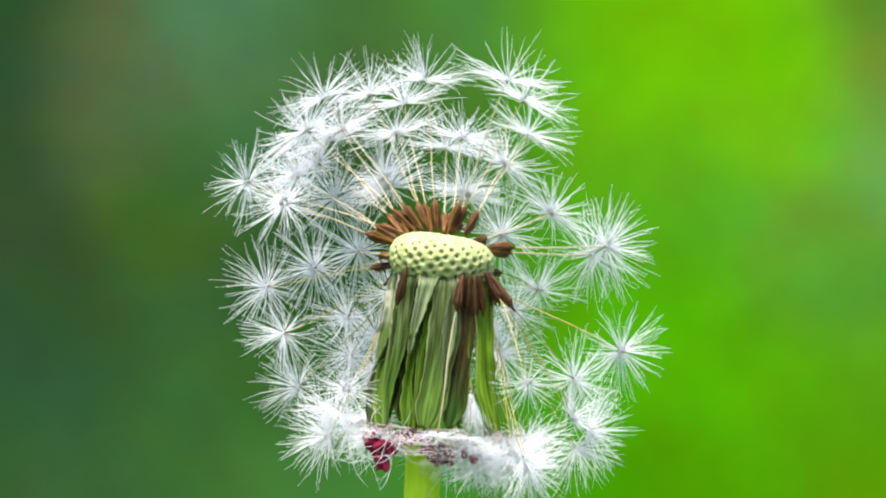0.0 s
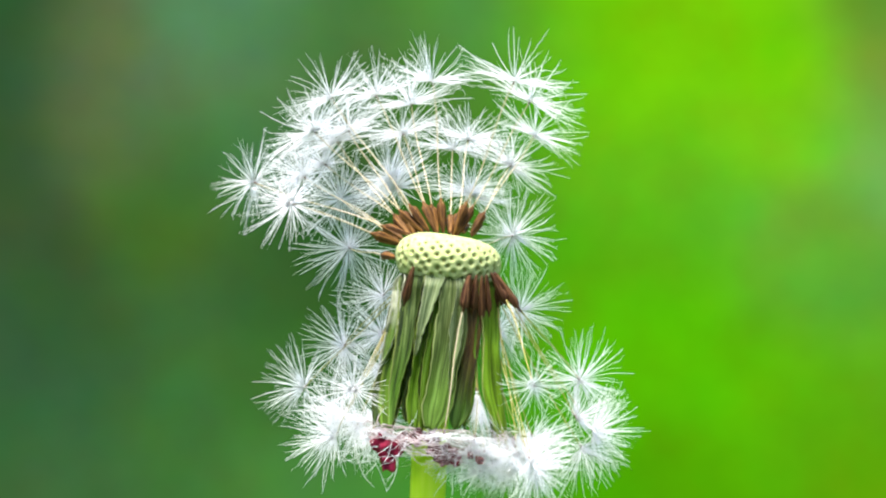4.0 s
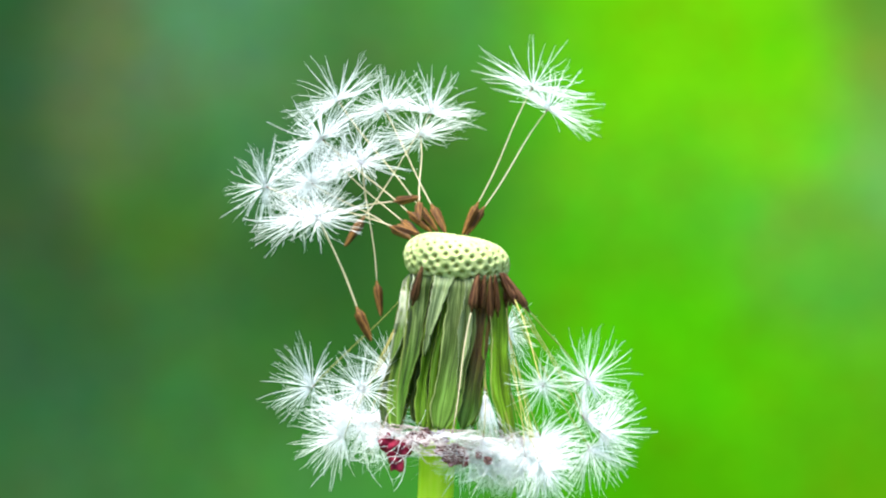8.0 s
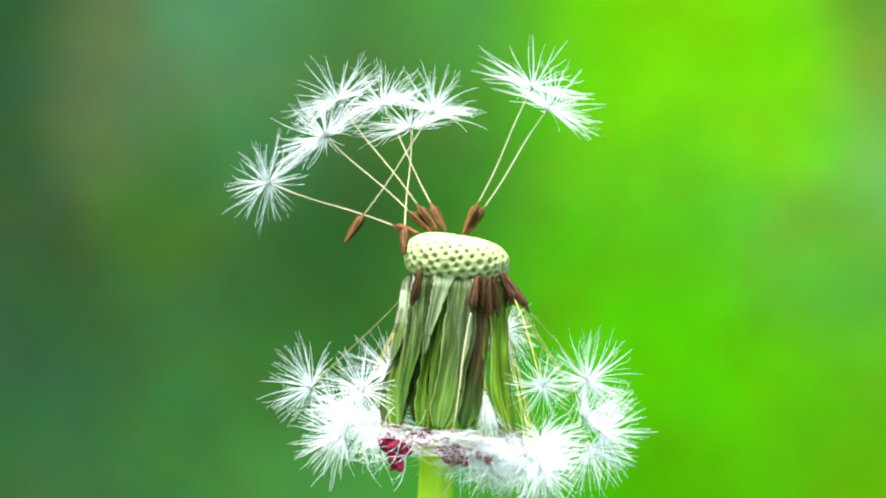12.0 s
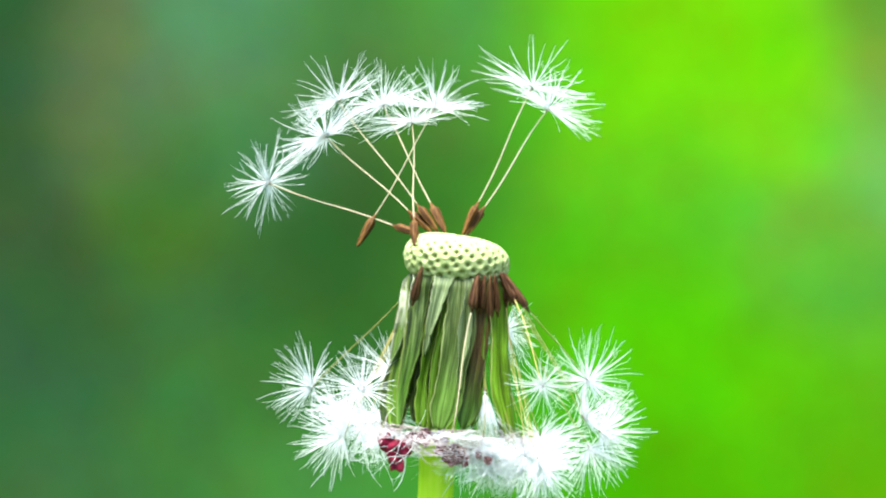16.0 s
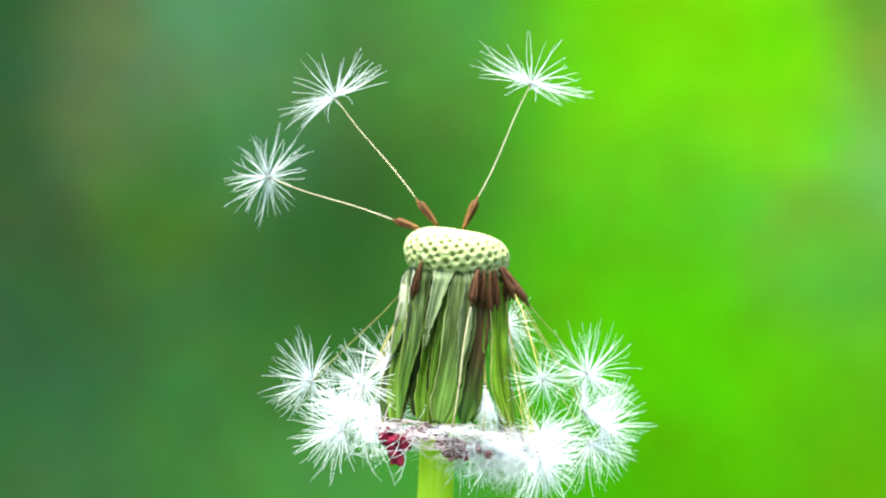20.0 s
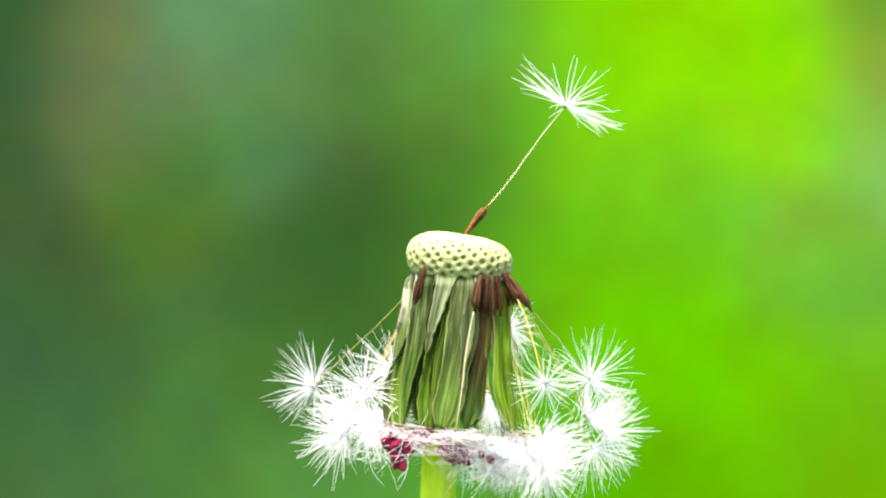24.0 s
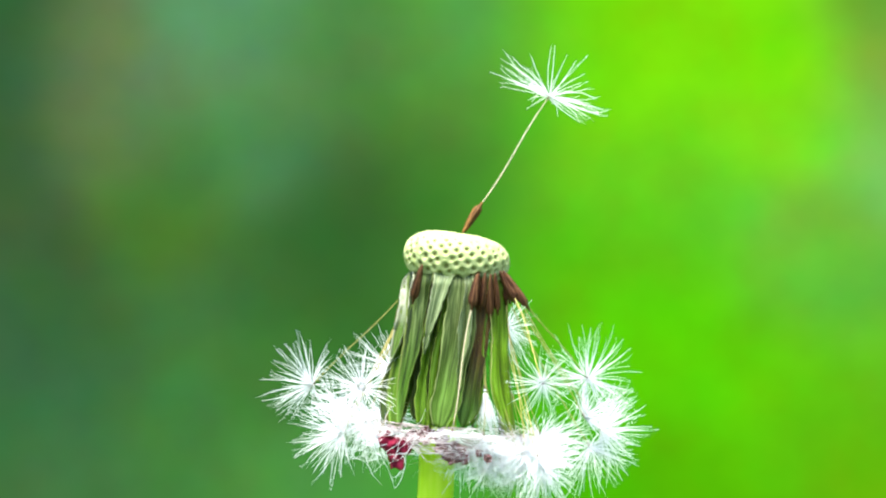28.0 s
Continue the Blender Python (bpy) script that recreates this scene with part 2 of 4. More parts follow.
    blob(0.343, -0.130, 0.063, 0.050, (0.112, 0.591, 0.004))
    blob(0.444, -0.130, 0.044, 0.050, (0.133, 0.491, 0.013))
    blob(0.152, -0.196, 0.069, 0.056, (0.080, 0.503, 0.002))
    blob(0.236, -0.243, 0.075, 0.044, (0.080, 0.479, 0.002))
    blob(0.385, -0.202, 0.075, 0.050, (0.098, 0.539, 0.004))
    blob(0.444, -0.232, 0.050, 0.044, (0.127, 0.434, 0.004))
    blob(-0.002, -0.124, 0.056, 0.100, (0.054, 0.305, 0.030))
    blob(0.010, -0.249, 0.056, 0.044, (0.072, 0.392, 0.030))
    rest = nodes.new("ShaderNodeVectorMath")
    rest.operation = "ADD"
    rest.inputs[1].default_value = (0.00006, 0.0002, 0.00004)
    links.new(state["sum"], rest.inputs[0])
    out = nodes.new("ShaderNodeVectorMath")
    out.operation = "DIVIDE"
    links.new(rest.outputs[0], out.inputs[0])
    links.new(maths("ADD", state["weight"], 1e-3), out.inputs[1])
    mottle = nodes.new("ShaderNodeTexNoise")
    mottle.inputs["Scale"].default_value, mottle.inputs["Detail"].default_value, mottle.inputs["Roughness"].default_value = 13.0, 3.0, 0.45
    links.new(tc.outputs["Object"], mottle.inputs[0])
    gain = nodes.new("ShaderNodeVectorMath")
    gain.operation = "MULTIPLY_ADD"
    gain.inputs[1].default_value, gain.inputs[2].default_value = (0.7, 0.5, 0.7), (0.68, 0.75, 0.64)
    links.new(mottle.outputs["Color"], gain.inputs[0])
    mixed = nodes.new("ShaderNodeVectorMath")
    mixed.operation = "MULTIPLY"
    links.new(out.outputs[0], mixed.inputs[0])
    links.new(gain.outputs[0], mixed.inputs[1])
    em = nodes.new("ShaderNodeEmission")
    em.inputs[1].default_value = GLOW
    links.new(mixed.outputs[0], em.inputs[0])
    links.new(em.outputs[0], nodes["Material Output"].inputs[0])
    return m


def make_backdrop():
    """One ring of glowing painted foliage round the flower, from the lawn up."""
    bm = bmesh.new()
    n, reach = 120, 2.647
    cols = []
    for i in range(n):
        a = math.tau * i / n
        # the unseen side is added, lowered so that sky light fills the front
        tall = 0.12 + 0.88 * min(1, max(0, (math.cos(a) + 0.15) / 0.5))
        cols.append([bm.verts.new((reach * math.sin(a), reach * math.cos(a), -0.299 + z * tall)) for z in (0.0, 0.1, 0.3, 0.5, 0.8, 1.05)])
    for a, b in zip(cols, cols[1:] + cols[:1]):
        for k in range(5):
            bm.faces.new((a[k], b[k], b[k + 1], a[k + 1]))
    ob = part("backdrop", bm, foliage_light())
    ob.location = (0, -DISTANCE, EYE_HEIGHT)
    return tagged(ob, "glowing green backdrop painted as far out-of-focus foliage", "foliage backdrop", kind="structure")


make_backdrop()

# ---- the dandelion: stalk, pitted cushion, hanging bracts ----
HEAD = Vector((1.39, 0.0, -0.78)) * MM + Vector((0, 0, EYE_HEIGHT))
LEAN = Matrix.Rotation(radians(3.5), 4, "Y")
ROOT = Vector((-0.6 * MM, 0, 0))
dandelion = tagged(new("dandelion"), "bare pitted dandelion head with withered green bracts on pale stalk", "dandelion")
dandelion.location = ROOT
TO_ROOT = Matrix.Translation(-ROOT)
HEAD_FRAME = TO_ROOT @ Matrix.Translation(HEAD) @ LEAN
rng = random.Random(7)


def tube(bm, centres, radii, sides=12, close=True):
    rings = []
    for i, (c, r) in enumerate(zip(centres, radii)):
        a = Vector(centres[max(i - 1, 0)])
        b = Vector(centres[min(i + 1, len(centres) - 1)])
        d = (b - a).normalized()
        u = d.orthogonal().normalized() if i == 0 else (rings_u - d * rings_u.dot(d)).normalized()
        rings_u = u
        v = d.cross(u)
        rings.append([bm.verts.new(Vector(c) + (u * math.cos(k * math.tau / sides) + v * math.sin(k * math.tau / sides)) * r) for k in range(sides)])
    faces = []
    for a, b in zip(rings, rings[1:]):
        for k in range(sides):
            faces.append(bm.faces.new((a[k], a[(k + 1) % sides], b[(k + 1) % sides], b[k])))
    if close:
        faces.append(bm.faces.new(rings[0][::-1]))
        faces.append(bm.faces.new(rings[-1]))
    return rings, faces


def make_stem():
    bm = bmesh.new()
    top = HEAD - ROOT
    pts, rad = [], []
    for i in range(40):
        z = i / 39
        h = z * (top.z - 1.2 * MM)
        below = (top.z - h) / MM
        bend = top.x * max(0.0, 1 - below / 24) ** 1.5
        pts.append((bend - 0.2 * MM + 0.004 * math.sin(z * math.pi) ** 2 * (1 - z), 0.006 * math.sin(z * math.pi) * (1 - z), h))
        rad.append((1.72 + 0.5 * (1 - z) + (1.6 * max(0, 1 - below / 9) ** 1.5)) * MM)
    rings, _ = tube(bm, pts, rad, 32)
    for ring in rings:
        for k, v in enumerate(ring):
            c = sum((w.co for w in (ring[0], ring[16])), Vector()) / 2
            v.co = c + (v.co - c) * (1 + 0.018 * math.cos(k * math.tau / 32 * 9))
    return part("stem", bm, STEM, dandelion, "pale yellow-green hollow stalk")


make_stem()


def cushion_point(u, w):
    """A cushion, domed above and boxy below: u is the height angle from -1 to 1, w the angle round it."""
    a = u * math.pi / 2
    c, s = math.cos(a), math.sin(a)
    r = 5.2 * abs(c) ** (0.60 if s > 0 else 0.34)
    z = (2.30 - 0.012 * r * math.cos(w) if s > 0 else 2.42) * s
    return Vector((r * math.cos(w), r * math.sin(w), z))


def make_receptacle():
    steps = [cushion_point(1 - 1.78 * i / 400, 0) for i in range(401)]
    area = [0.0]
    for a, b in zip(steps, steps[1:]):
        area.append(area[-1] + math.pi * (a.x + b.x) * (b - a).length)
    count = 265
    pits = []
    for i in range(count):
        want = (i + 0.5) / count * area[-1]
        k = next(j for j in range(401) if area[j] >= want)
        p = cushion_point(1 - 1.78 * k / 400, i * 2.399963 + 0.06 * rng.uniform(-1, 1))
        # smaller pits on top and larger below put glare and shade into the shape
        pits.append((p, rng.uniform(0.23, 0.29) * (0.52 if p.z > 1.5 else 0.78 if p.z > 0.9 else 1 if p.z > 0.0 else 1.22)))
    pp = np.array([p for p, _ in pits])
    pr = np.array([r for _, r in pits])
    bm = bmesh.new()
    rows, sides = 120, 320
    depth = {}
    rings = []
    for i in range(rows + 1):
        u = -0.88 + 1.872 * i / rows
        ring = []
        for k in range(sides):
            w = k * math.tau / sides
            p = cushion_point(u, w)
            d = np.linalg.norm(pp - np.array(p), axis=1)
            j = int(np.argmin(d))
            x = d[j] / pr[j]
            sink = -0.24 * math.exp(-(x * 1.2) ** 4) + 0.07 * math.exp(-((x - 1.75) / 0.5) ** 2)
            nrm = Vector((p.x, p.y, p.z * 3)).normalized()
            p = p + nrm * (sink + 0.05 * noise.noise(p * 1.3))
            v = bm.verts.new(p * MM)
            depth[v] = x
            ring.append(v)
        rings.append(ring)
    for a, b in zip(rings, rings[1:]):
        for k in range(sides):
            f = bm.faces.new((a[k], a[(k + 1) % sides], b[(k + 1) % sides], b[k]))
            # pit floors get the olive colour with their shade painted in
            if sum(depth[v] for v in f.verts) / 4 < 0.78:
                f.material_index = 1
    bm.faces.new(rings[-1])
    bm.faces.new(rings[0][::-1])
    ob = part("receptacle", bm, CUSHION, dandelion, "pale cream-green cushion pitted all over", slots=[SHADED_PIT])
    ob.matrix_basis = HEAD_FRAME @ Matrix.Translation((0, 0, -0.2 * MM)) @ Matrix.Rotation(radians(4.8), 4, "Y")
    return ob


make_receptacle()


def make_bract(angle, length, width, kind, flare, seed_no, sway=None, twist=None, inset=0.0):
    """A long leaf that hangs from under the cushion, folded along its middle, with rolled wavy edges."""
    r = random.Random(seed_no)
    bm = bmesh.new()
    layer = bm.loops.layers.uv.new("UVMap")
    along, across = 34, 12
    sway = r.uniform(-1.1, 1.1) if sway is None else sway
    twist = r.uniform(-1.3, 1.3) if twist is None else twist
    fold, wave, phase = r.uniform(-0.15, 0.45), r.uniform(0.12, 0.34), r.uniform(0, 6)
    curl_a, curl_b = r.uniform(-0.5, 1.4), r.uniform(-0.5, 1.4)
    pinch = r.uniform(0.25, 0.75)
    front, back, coords = [], [], {}
    for i in range(along + 1):
        t = i / along
        wide = width * (0.58 + 0.6 * math.sin(min(t * 2.0, 1.57))) * (1 - 0.9 * max(0, (t - 0.8) / 0.2) ** 1.6) * (1 - 0.3 * math.exp(-((t - pinch) / 0.12) ** 2))
        z = -1.2 - t * (length + 1.1)
        rad = 3.0 + 1.35 * min(1, t / 0.10) ** 0.6 + (flare + 0.35) * (t ** 1.1) + 0.2 * math.sin(t * 4 + phase) - inset
        turn = angle + (sway * math.sin(t * 3.4 + 0.4 * phase) + 0.32 * math.sin(t * 8 + phase)) / 6
        turned = twist * math.sin(t * 2.6 + phase * 0.5)
        fr, bk = [], []
        for k in range(across + 1):
            u = k / across * 2 - 1
            s = u * wide / 2
            rim = max(0, abs(u) - 0.55) / 0.45
            lift = -fold * (1 - u * u) + wave * math.sin(t * 13 + phase + u * 1.5) * u * u + (curl_a if u > 0 else curl_b) * rim ** 2 * 0.4 + s * math.sin(turned) * 0.8
            s = s * math.cos(turned) - math.copysign(rim ** 2 * 0.22 * wide * 0.5, u)
            for off, store in ((0.06, fr), (-0.06, bk)):
                rr = rad + lift + off * (1 - 0.6 * abs(u))
                a = turn + s / max(rad, 1)
                v = bm.verts.new(Vector((rr * math.cos(a), rr * math.sin(a), z)) * MM)
                coords[v] = ((u + 1) / 2, t)
                store.append(v)
        front.append(fr)
        back.append(bk)

    def quad(*vs):
        f = bm.faces.new(vs)
        for lp in f.loops:
            lp[layer].uv = coords[lp.vert]

    for i in range(along):
        for k in range(across):
            quad(front[i][k], front[i + 1][k], front[i + 1][k + 1], front[i][k + 1])
            quad(back[i][k], back[i][k + 1], back[i + 1][k + 1], back[i + 1][k])
        quad(front[i][0], back[i][0], back[i + 1][0], front[i + 1][0])
        quad(front[i][across], front[i + 1][across], back[i + 1][across], back[i][across])
    for k in range(across):
        quad(front[0][k], front[0][k + 1], back[0][k + 1], back[0][k])
        quad(front[along][k], back[along][k], back[along][k + 1], front[along][k + 1])
    ob = part("bract", bm, BRACTS[kind], dandelion)
    ob.matrix_basis = HEAD_FRAME
    return ob


def make_panel(left, right, kind, length, lay, seed_no, tip=0.35, top=-1.2):
    """A broad limp leaf pressed against the skirt: its edges run from left[0] to left[2] and from right[0] to right[2] (mm across)."""
    r = random.Random(seed_no)
    bm = bmesh.new()
    layer = bm.loops.layers.uv.new("UVMap")
    along, across = 40, 16
    fold, phase, wave = r.uniform(0.15, 0.4), r.uniform(0, 6), r.uniform(0.05, 0.12)
    front, back, coords = [], [], {}

    def between(e, t):
        return e[0] * (1 - t) * (1 - 2 * t) + 4 * e[1] * t * (1 - t) + e[2] * t * (2 * t - 1)

    for i in range(along + 1):
        t = i / along
        z = top - t * length
        f = (-1.2 - z) / 15.8
        rad = 3.0 + 1.5 * min(1, f / 0.10) ** 0.6 + 1.85 * max(f, 0) ** 1.1
        xl, xr = between(left, t), between(right, t)
        mid, half = (xl + xr) / 2, (xr - xl) / 2
        half *= 1 - (1 - tip) * max(0, (t - 0.86) / 0.14) ** 1.8
        half += wave * math.sin(t * 11 + phase) + 0.17 * half * noise.noise(Vector((t * 3.5, phase, seed_no)))
        fr, bk = [], []
        for k in range(across + 1):
            u = k / across * 2 - 1
            x = mid + u * half + 0.45 * t * noise.noise(Vector((t * 3.0, seed_no, phase))) + 0.12 * u * u * noise.noise(Vector((t * 16, u, phase)))
            a = math.asin(max(-0.999, min(0.999, x / rad)))
            rim = max(0, abs(u) - 0.7) / 0.3
            crease = 0.11 * math.sin(u * 4.5 + phase + t * 3.5) * (1 - rim)
            lift = lay[0] * (1 - u) / 2 + lay[1] * (1 + u) / 2 - fold * (1 - u * u) * math.sin(t * 2.6 + 0.3) + 0.26 * rim ** 2 + crease * min(1, t * 4)
            for off, store in ((0.055, fr), (-0.055, bk)):
                rr = rad + lift + off
                v = bm.verts.new(Vector((rr * math.sin(a), -rr * math.cos(a), z + 0.12 * math.sin(u * 3 + phase) * t)) * MM)
                coords[v] = ((u + 1) / 2, max(f, 0))
                store.append(v)
        front.append(fr)
        back.append(bk)

    def quad(*vs):
        f = bm.faces.new(vs)
        for lp in f.loops:
            lp[layer].uv = coords[lp.vert]

    for i in range(along):
        for k in range(across):
            quad(front[i][k], front[i + 1][k], front[i + 1][k + 1], front[i][k + 1])
            quad(back[i][k], back[i][k + 1], back[i + 1][k + 1], back[i + 1][k])
        quad(front[i][0], back[i][0], back[i + 1][0], front[i + 1][0])
        quad(front[i][across], front[i + 1][across], back[i + 1][across], back[i][across])
    for k in range(across):
        quad(front[0][k], front[0][k + 1], back[0][k + 1], back[0][k])
        quad(front[along][k], back[along][k], back[along][k + 1], front[along][k + 1])
    ob = part("bract", bm, BRACTS[kind], dandelion)
    ob.matrix_basis = HEAD_FRAME
    return ob


# the near side, one by one, from left to right
make_panel((-4.7, -4.98, -5.55), (-3.9, -4.05, -5.3), 4, 10.0, (0.3, 0.25), 31)
make_panel((-4.5, -5.2, -5.8), (-3.5, -4.1, -4.4), 1, 15.6, (0.05, 0.0), 48)
make_panel((-4.1, -4.3, -4.6), (-1.9, -2.8, -3.9), 0, 15.5, (0.30, 0.50), 41)
make_panel((-3.3, -3.6, -4.2), (-1.1, -2.1, -1.95), 2, 15.0, (-0.75, -0.85), 43)
make_panel((-1.35, -2.6, -2.8), (-0.65, -1.9, -1.9), 1, 15.4, (0.25, -0.15), 33)
make_panel((-0.8, -1.5, -1.95), (-0.1, -0.6, -0.95), 1, 15.4, (0.15, -0.1), 32)
make_panel((-0.5, -0.85, -1.7), (1.65, 1.7, 0.55), 7, 15.4, (0.30, 0.50), 34)
make_panel((1.5, 1.8, 0.65), (2.85, 3.1, 2.3), 3, 15.2, (-0.1, 0.1), 35)
make_panel((2.2, 2.6, 1.6), (2.7, 3.15, 2.75), 1, 15.0, (-0.5, 0.0), 36)
make_panel((2.65, 3.5, 5.2), (4.5, 5.2, 6.3), 6, 16.6, (0.35, 0.3), 37, tip=0.6)
# paler strips folded over the others
make_panel((-1.7, -2.15, -2.5), (0.1, -1.15, -2.25), 5, 8.4, (0.45, 0.6), 45)
make_panel((0.67, 0.6, 0.45), (1.3, 1.5, 0.85), 5, 11.5, (0.55, 0.65), 46)
make_bract(radians(-176), 15.4, 2.4, 1, 1.2, 42, sway=0.1, twist=0.2)
make_bract(radians(-10), 15.2, 1.8, 1, 1.2, 40, sway=0.0, twist=0.2, inset=0.3)
for i in (3, 4, 5, 6, 7):
    make_bract(radians(12 + i * 23 + rng.uniform(-5, 5)), rng.uniform(14.6, 15.8), rng.uniform(2.0, 2.7), (0, 1, 2, 0, 1)[i % 5], rng.uniform(1.0, 1.7), 50 + i)
for i in (0, 1, 2, 3, 7, 8, 9, 10, 11):
    make_bract(radians(-158 + i * 30 + rng.uniform(-3, 3)), rng.uniform(12.5, 15), rng.uniform(1.6, 2.1), (2, 1, 3, 2)[i % 4], rng.uniform(0.2, 0.8), 70 + i, inset=0.9)


def make_withered(x, y, z, size, mat, seed_no, label, turn, tilt):
    """A small shrivelled outer bract: a cupped, crumpled scale with a ragged edge."""
    r = random.Random(seed_no)
    bm = bmesh.new()
    rows, cols = 26, 24
    shift = Vector((seed_no * 3.7, 1.3, seed_no))
    outer, inner = [], []
    for i in range(rows + 1):
        t = i / rows
        half = 0.85 * math.sin(math.pi * (0.08 + 0.80 * t)) ** 0.7
        bulge = 0.42 * math.sin(math.pi * (0.12 + 0.70 * t))
        fo, fi = [], []
        for k in range(cols + 1):
            u = k / cols * 2 - 1
            a = u * (1.25 - 0.2 * t)
            q = Vector((math.sin(a) * half, -math.cos(a) * bulge, 0.75 - 1.5 * t + 0.18 * noise.noise(Vector((u * 2.2, t, 0)) + shift)))
            w = 0.50 * noise.noise(q * 1.7 + shift) + 0.30 * (0.5 - abs(noise.noise(Vector((q.x * 3.4, q.y * 3.4, q.z * 1.5)) + shift))) + 0.16 * math.sin(u * 7 + t * 2 + seed_no) - 0.24 * math.exp(-((u - 0.2) / 0.16) ** 2)
            out = Vector((math.sin(a), -math.cos(a), 0.1))
            fo.append(bm.verts.new((q + out * w) * size * MM))
            fi.append(bm.verts.new((q + out * (w - 0.09)) * size * MM))
        outer.append(fo)
        inner.append(fi)
    for i in range(rows):
        for k in range(cols):
            bm.faces.new((outer[i][k], outer[i + 1][k], outer[i + 1][k + 1], outer[i][k + 1]))
            bm.faces.new((inner[i][k], inner[i][k + 1], inner[i + 1][k + 1], inner[i + 1][k]))
        for k, flip in ((0, 0), (cols, 1)):
            vs = [outer[i][k], inner[i][k], inner[i + 1][k], outer[i + 1][k]]
            bm.faces.new(vs[::-1] if flip else vs)
    for i, flip in ((0, 1), (rows, 0)):
        for k in range(cols):
            vs = [outer[i][k], inner[i][k], inner[i][k + 1], outer[i][k + 1]]
            bm.faces.new(vs[::-1] if flip else vs)
    ob = part("withered_bract", bm, mat, dandelion, label)
    ob.matrix_basis = TO_ROOT @ pose(x * MM, y * MM, z * MM + EYE_HEIGHT, r.uniform(-12, 12), tilt, turn)
    return ob


RED, DULL = "crimson shrivelled outer bract", "dull maroon shrivelled outer bract"
make_withered(-5.15, -6.2, -18.7, 1.15, CRIMSON, 3, RED, -35, 34)
make_withered(-3.95, -6.5, -19.1, 1.15, CRIMSON, 4, RED, 20, -18)
make_withered(-4.45, -6.9, -20.1, 1.05, CRIMSON, 6, RED, -8, 70)
make_withered(1.1, -6.4, -19.7, 1.3, MAROON, 8, DULL, 10, -15)
make_withered(0.1, -6.0, -19.3, 1.0, MAROON, 9, DULL, -25, 25)
make_withered(1.9, -6.3, -20.2, 0.9, CRIMSON, 10, DULL, 30, -25)
make_withered(-2.9, -5.4, -18.2, 0.95, MAROON, 11, DULL, -15, 35)
make_withered(-1.7, -5.6, -18.0, 0.95, MAROON, 12, DULL, 0, -50)
make_withered(-0.5, -5.5, -18.1, 0.95, MAROON, 13, DULL, 15, 40)
make_withered(4.3, -7.2, -20.2, 0.5, MAROON, 14, DULL, 0, 35)

make_withered(3.4, -6.9, -19.7, 0.5, MAROON, 15, DULL, 20, 40)

MATTED = surface("mauve_white_matted_hair", [(0.3, (0.24, 0.16, 0.17)), (0.48, (0.50, 0.41, 0.42)), (0.68, (0.86, 0.82, 0.83))], 260, rough=0.6, bump=0, translucent=0.35)


def make_matted_hairs():
    """Shed hairs felted round the foot of the bracts."""
    r = random.Random(21)
    bm = bmesh.new()
    for i in range(170):
        a = radians(r.uniform(-172, -8))
        rad, z = r.uniform(6.5, 7.8), r.uniform(-18.8, -16.9)
        step, drift = r.choice((-1, 1)) * r.uniform(0.02, 0.075), r.uniform(-0.16, 0.16)
        n, pts = 10, []
        for k in range(n):
            a += step
            drift += r.uniform(-0.09, 0.09)
            z = max(-17.9 if a < radians(-118) else -19.8, min(-16.5, z + drift))
            rr = rad + 0.25 * math.sin(k + i)
            pts.append(Vector((rr * math.cos(a), rr * math.sin(a), z)) * MM)
        tube(bm, pts, [(0.035 if k < n - 2 else 0.02) * MM for k in range(n)], 3, close=False)
    ob = part("matted_hairs", bm, MATTED, dandelion, "mauve-white matted hairs round the bract tips")
    ob.matrix_basis = HEAD_FRAME
    return tagged(ob, kind="stuff")


def make_loose_wisps():
    """Long loose hairs that trail in loops below the low ring and over the withered bracts."""
    r = random.Random(33)
    bm = bmesh.new()
    for i in range(80):
        n = 14
        x = r.choice((r.uniform(-8.0, -3.0), r.uniform(1.0, 10.0), r.uniform(1.0, 6.0), r.uniform(1.0, 10.0)))
        p = Vector((x, -r.uniform(4.6, 7.6), -18.6 + r.uniform(-1.0, 1.2)))
        way = r.choice((-1.57, -1.57, -0.6, -2.5)) + r.uniform(-0.9, 0.9)
        if i < 6:
            p, way = Vector((r.uniform(-5.8, -3.0), -7.6 - 0.8 * r.random(), -17.0 + r.uniform(-0.3, 0.5))), -1.57 + r.uniform(-0.9, 0.9)
        curl, depth, pts = r.uniform(-0.20, 0.20), r.uniform(-0.12, 0.12), []
        for k in range(n):
            way += curl + r.uniform(-0.12, 0.12)
            p = p + Vector((math.cos(way) * 0.30, depth, math.sin(way) * 0.30))
            pts.append(p * MM)
        tube(bm, pts, [(0.023 if k < n - 3 else 0.014) * MM for k in range(n)], 3, close=False)
    ob = part("loose_hair", bm, HAIR, dandelion, "fine white loose hairs trailing below the bracts")
    ob.matrix_basis = HEAD_FRAME
    return tagged(ob, kind="stuff")


make_matted_hairs()
make_loose_wisps()

# ---- the seeds, each with its husk, stalk and parachute ----
NUT_LENGTH = 3.15


def nut_mesh():
    bm = bmesh.new()
    ts = [0, 0.06, 0.2, 0.4, 0.6, 0.80, 0.93, 1.0, 1.15]
    rs = [0.12, 0.18, 0.28, 0.37, 0.43, 0.47, 0.41, 0.20, 0.08]
    rings, _ = tube(bm, [(0, 0, t * NUT_LENGTH * MM) for t in ts], [r * MM for r in rs], 15)
    for i, ring in enumerate(rings):
        for k, v in enumerate(ring):
            s = 1 + (0.22 if k % 3 == 0 else -0.10)
            v.co.x *= s
            v.co.y *= s * 0.8
    return bm


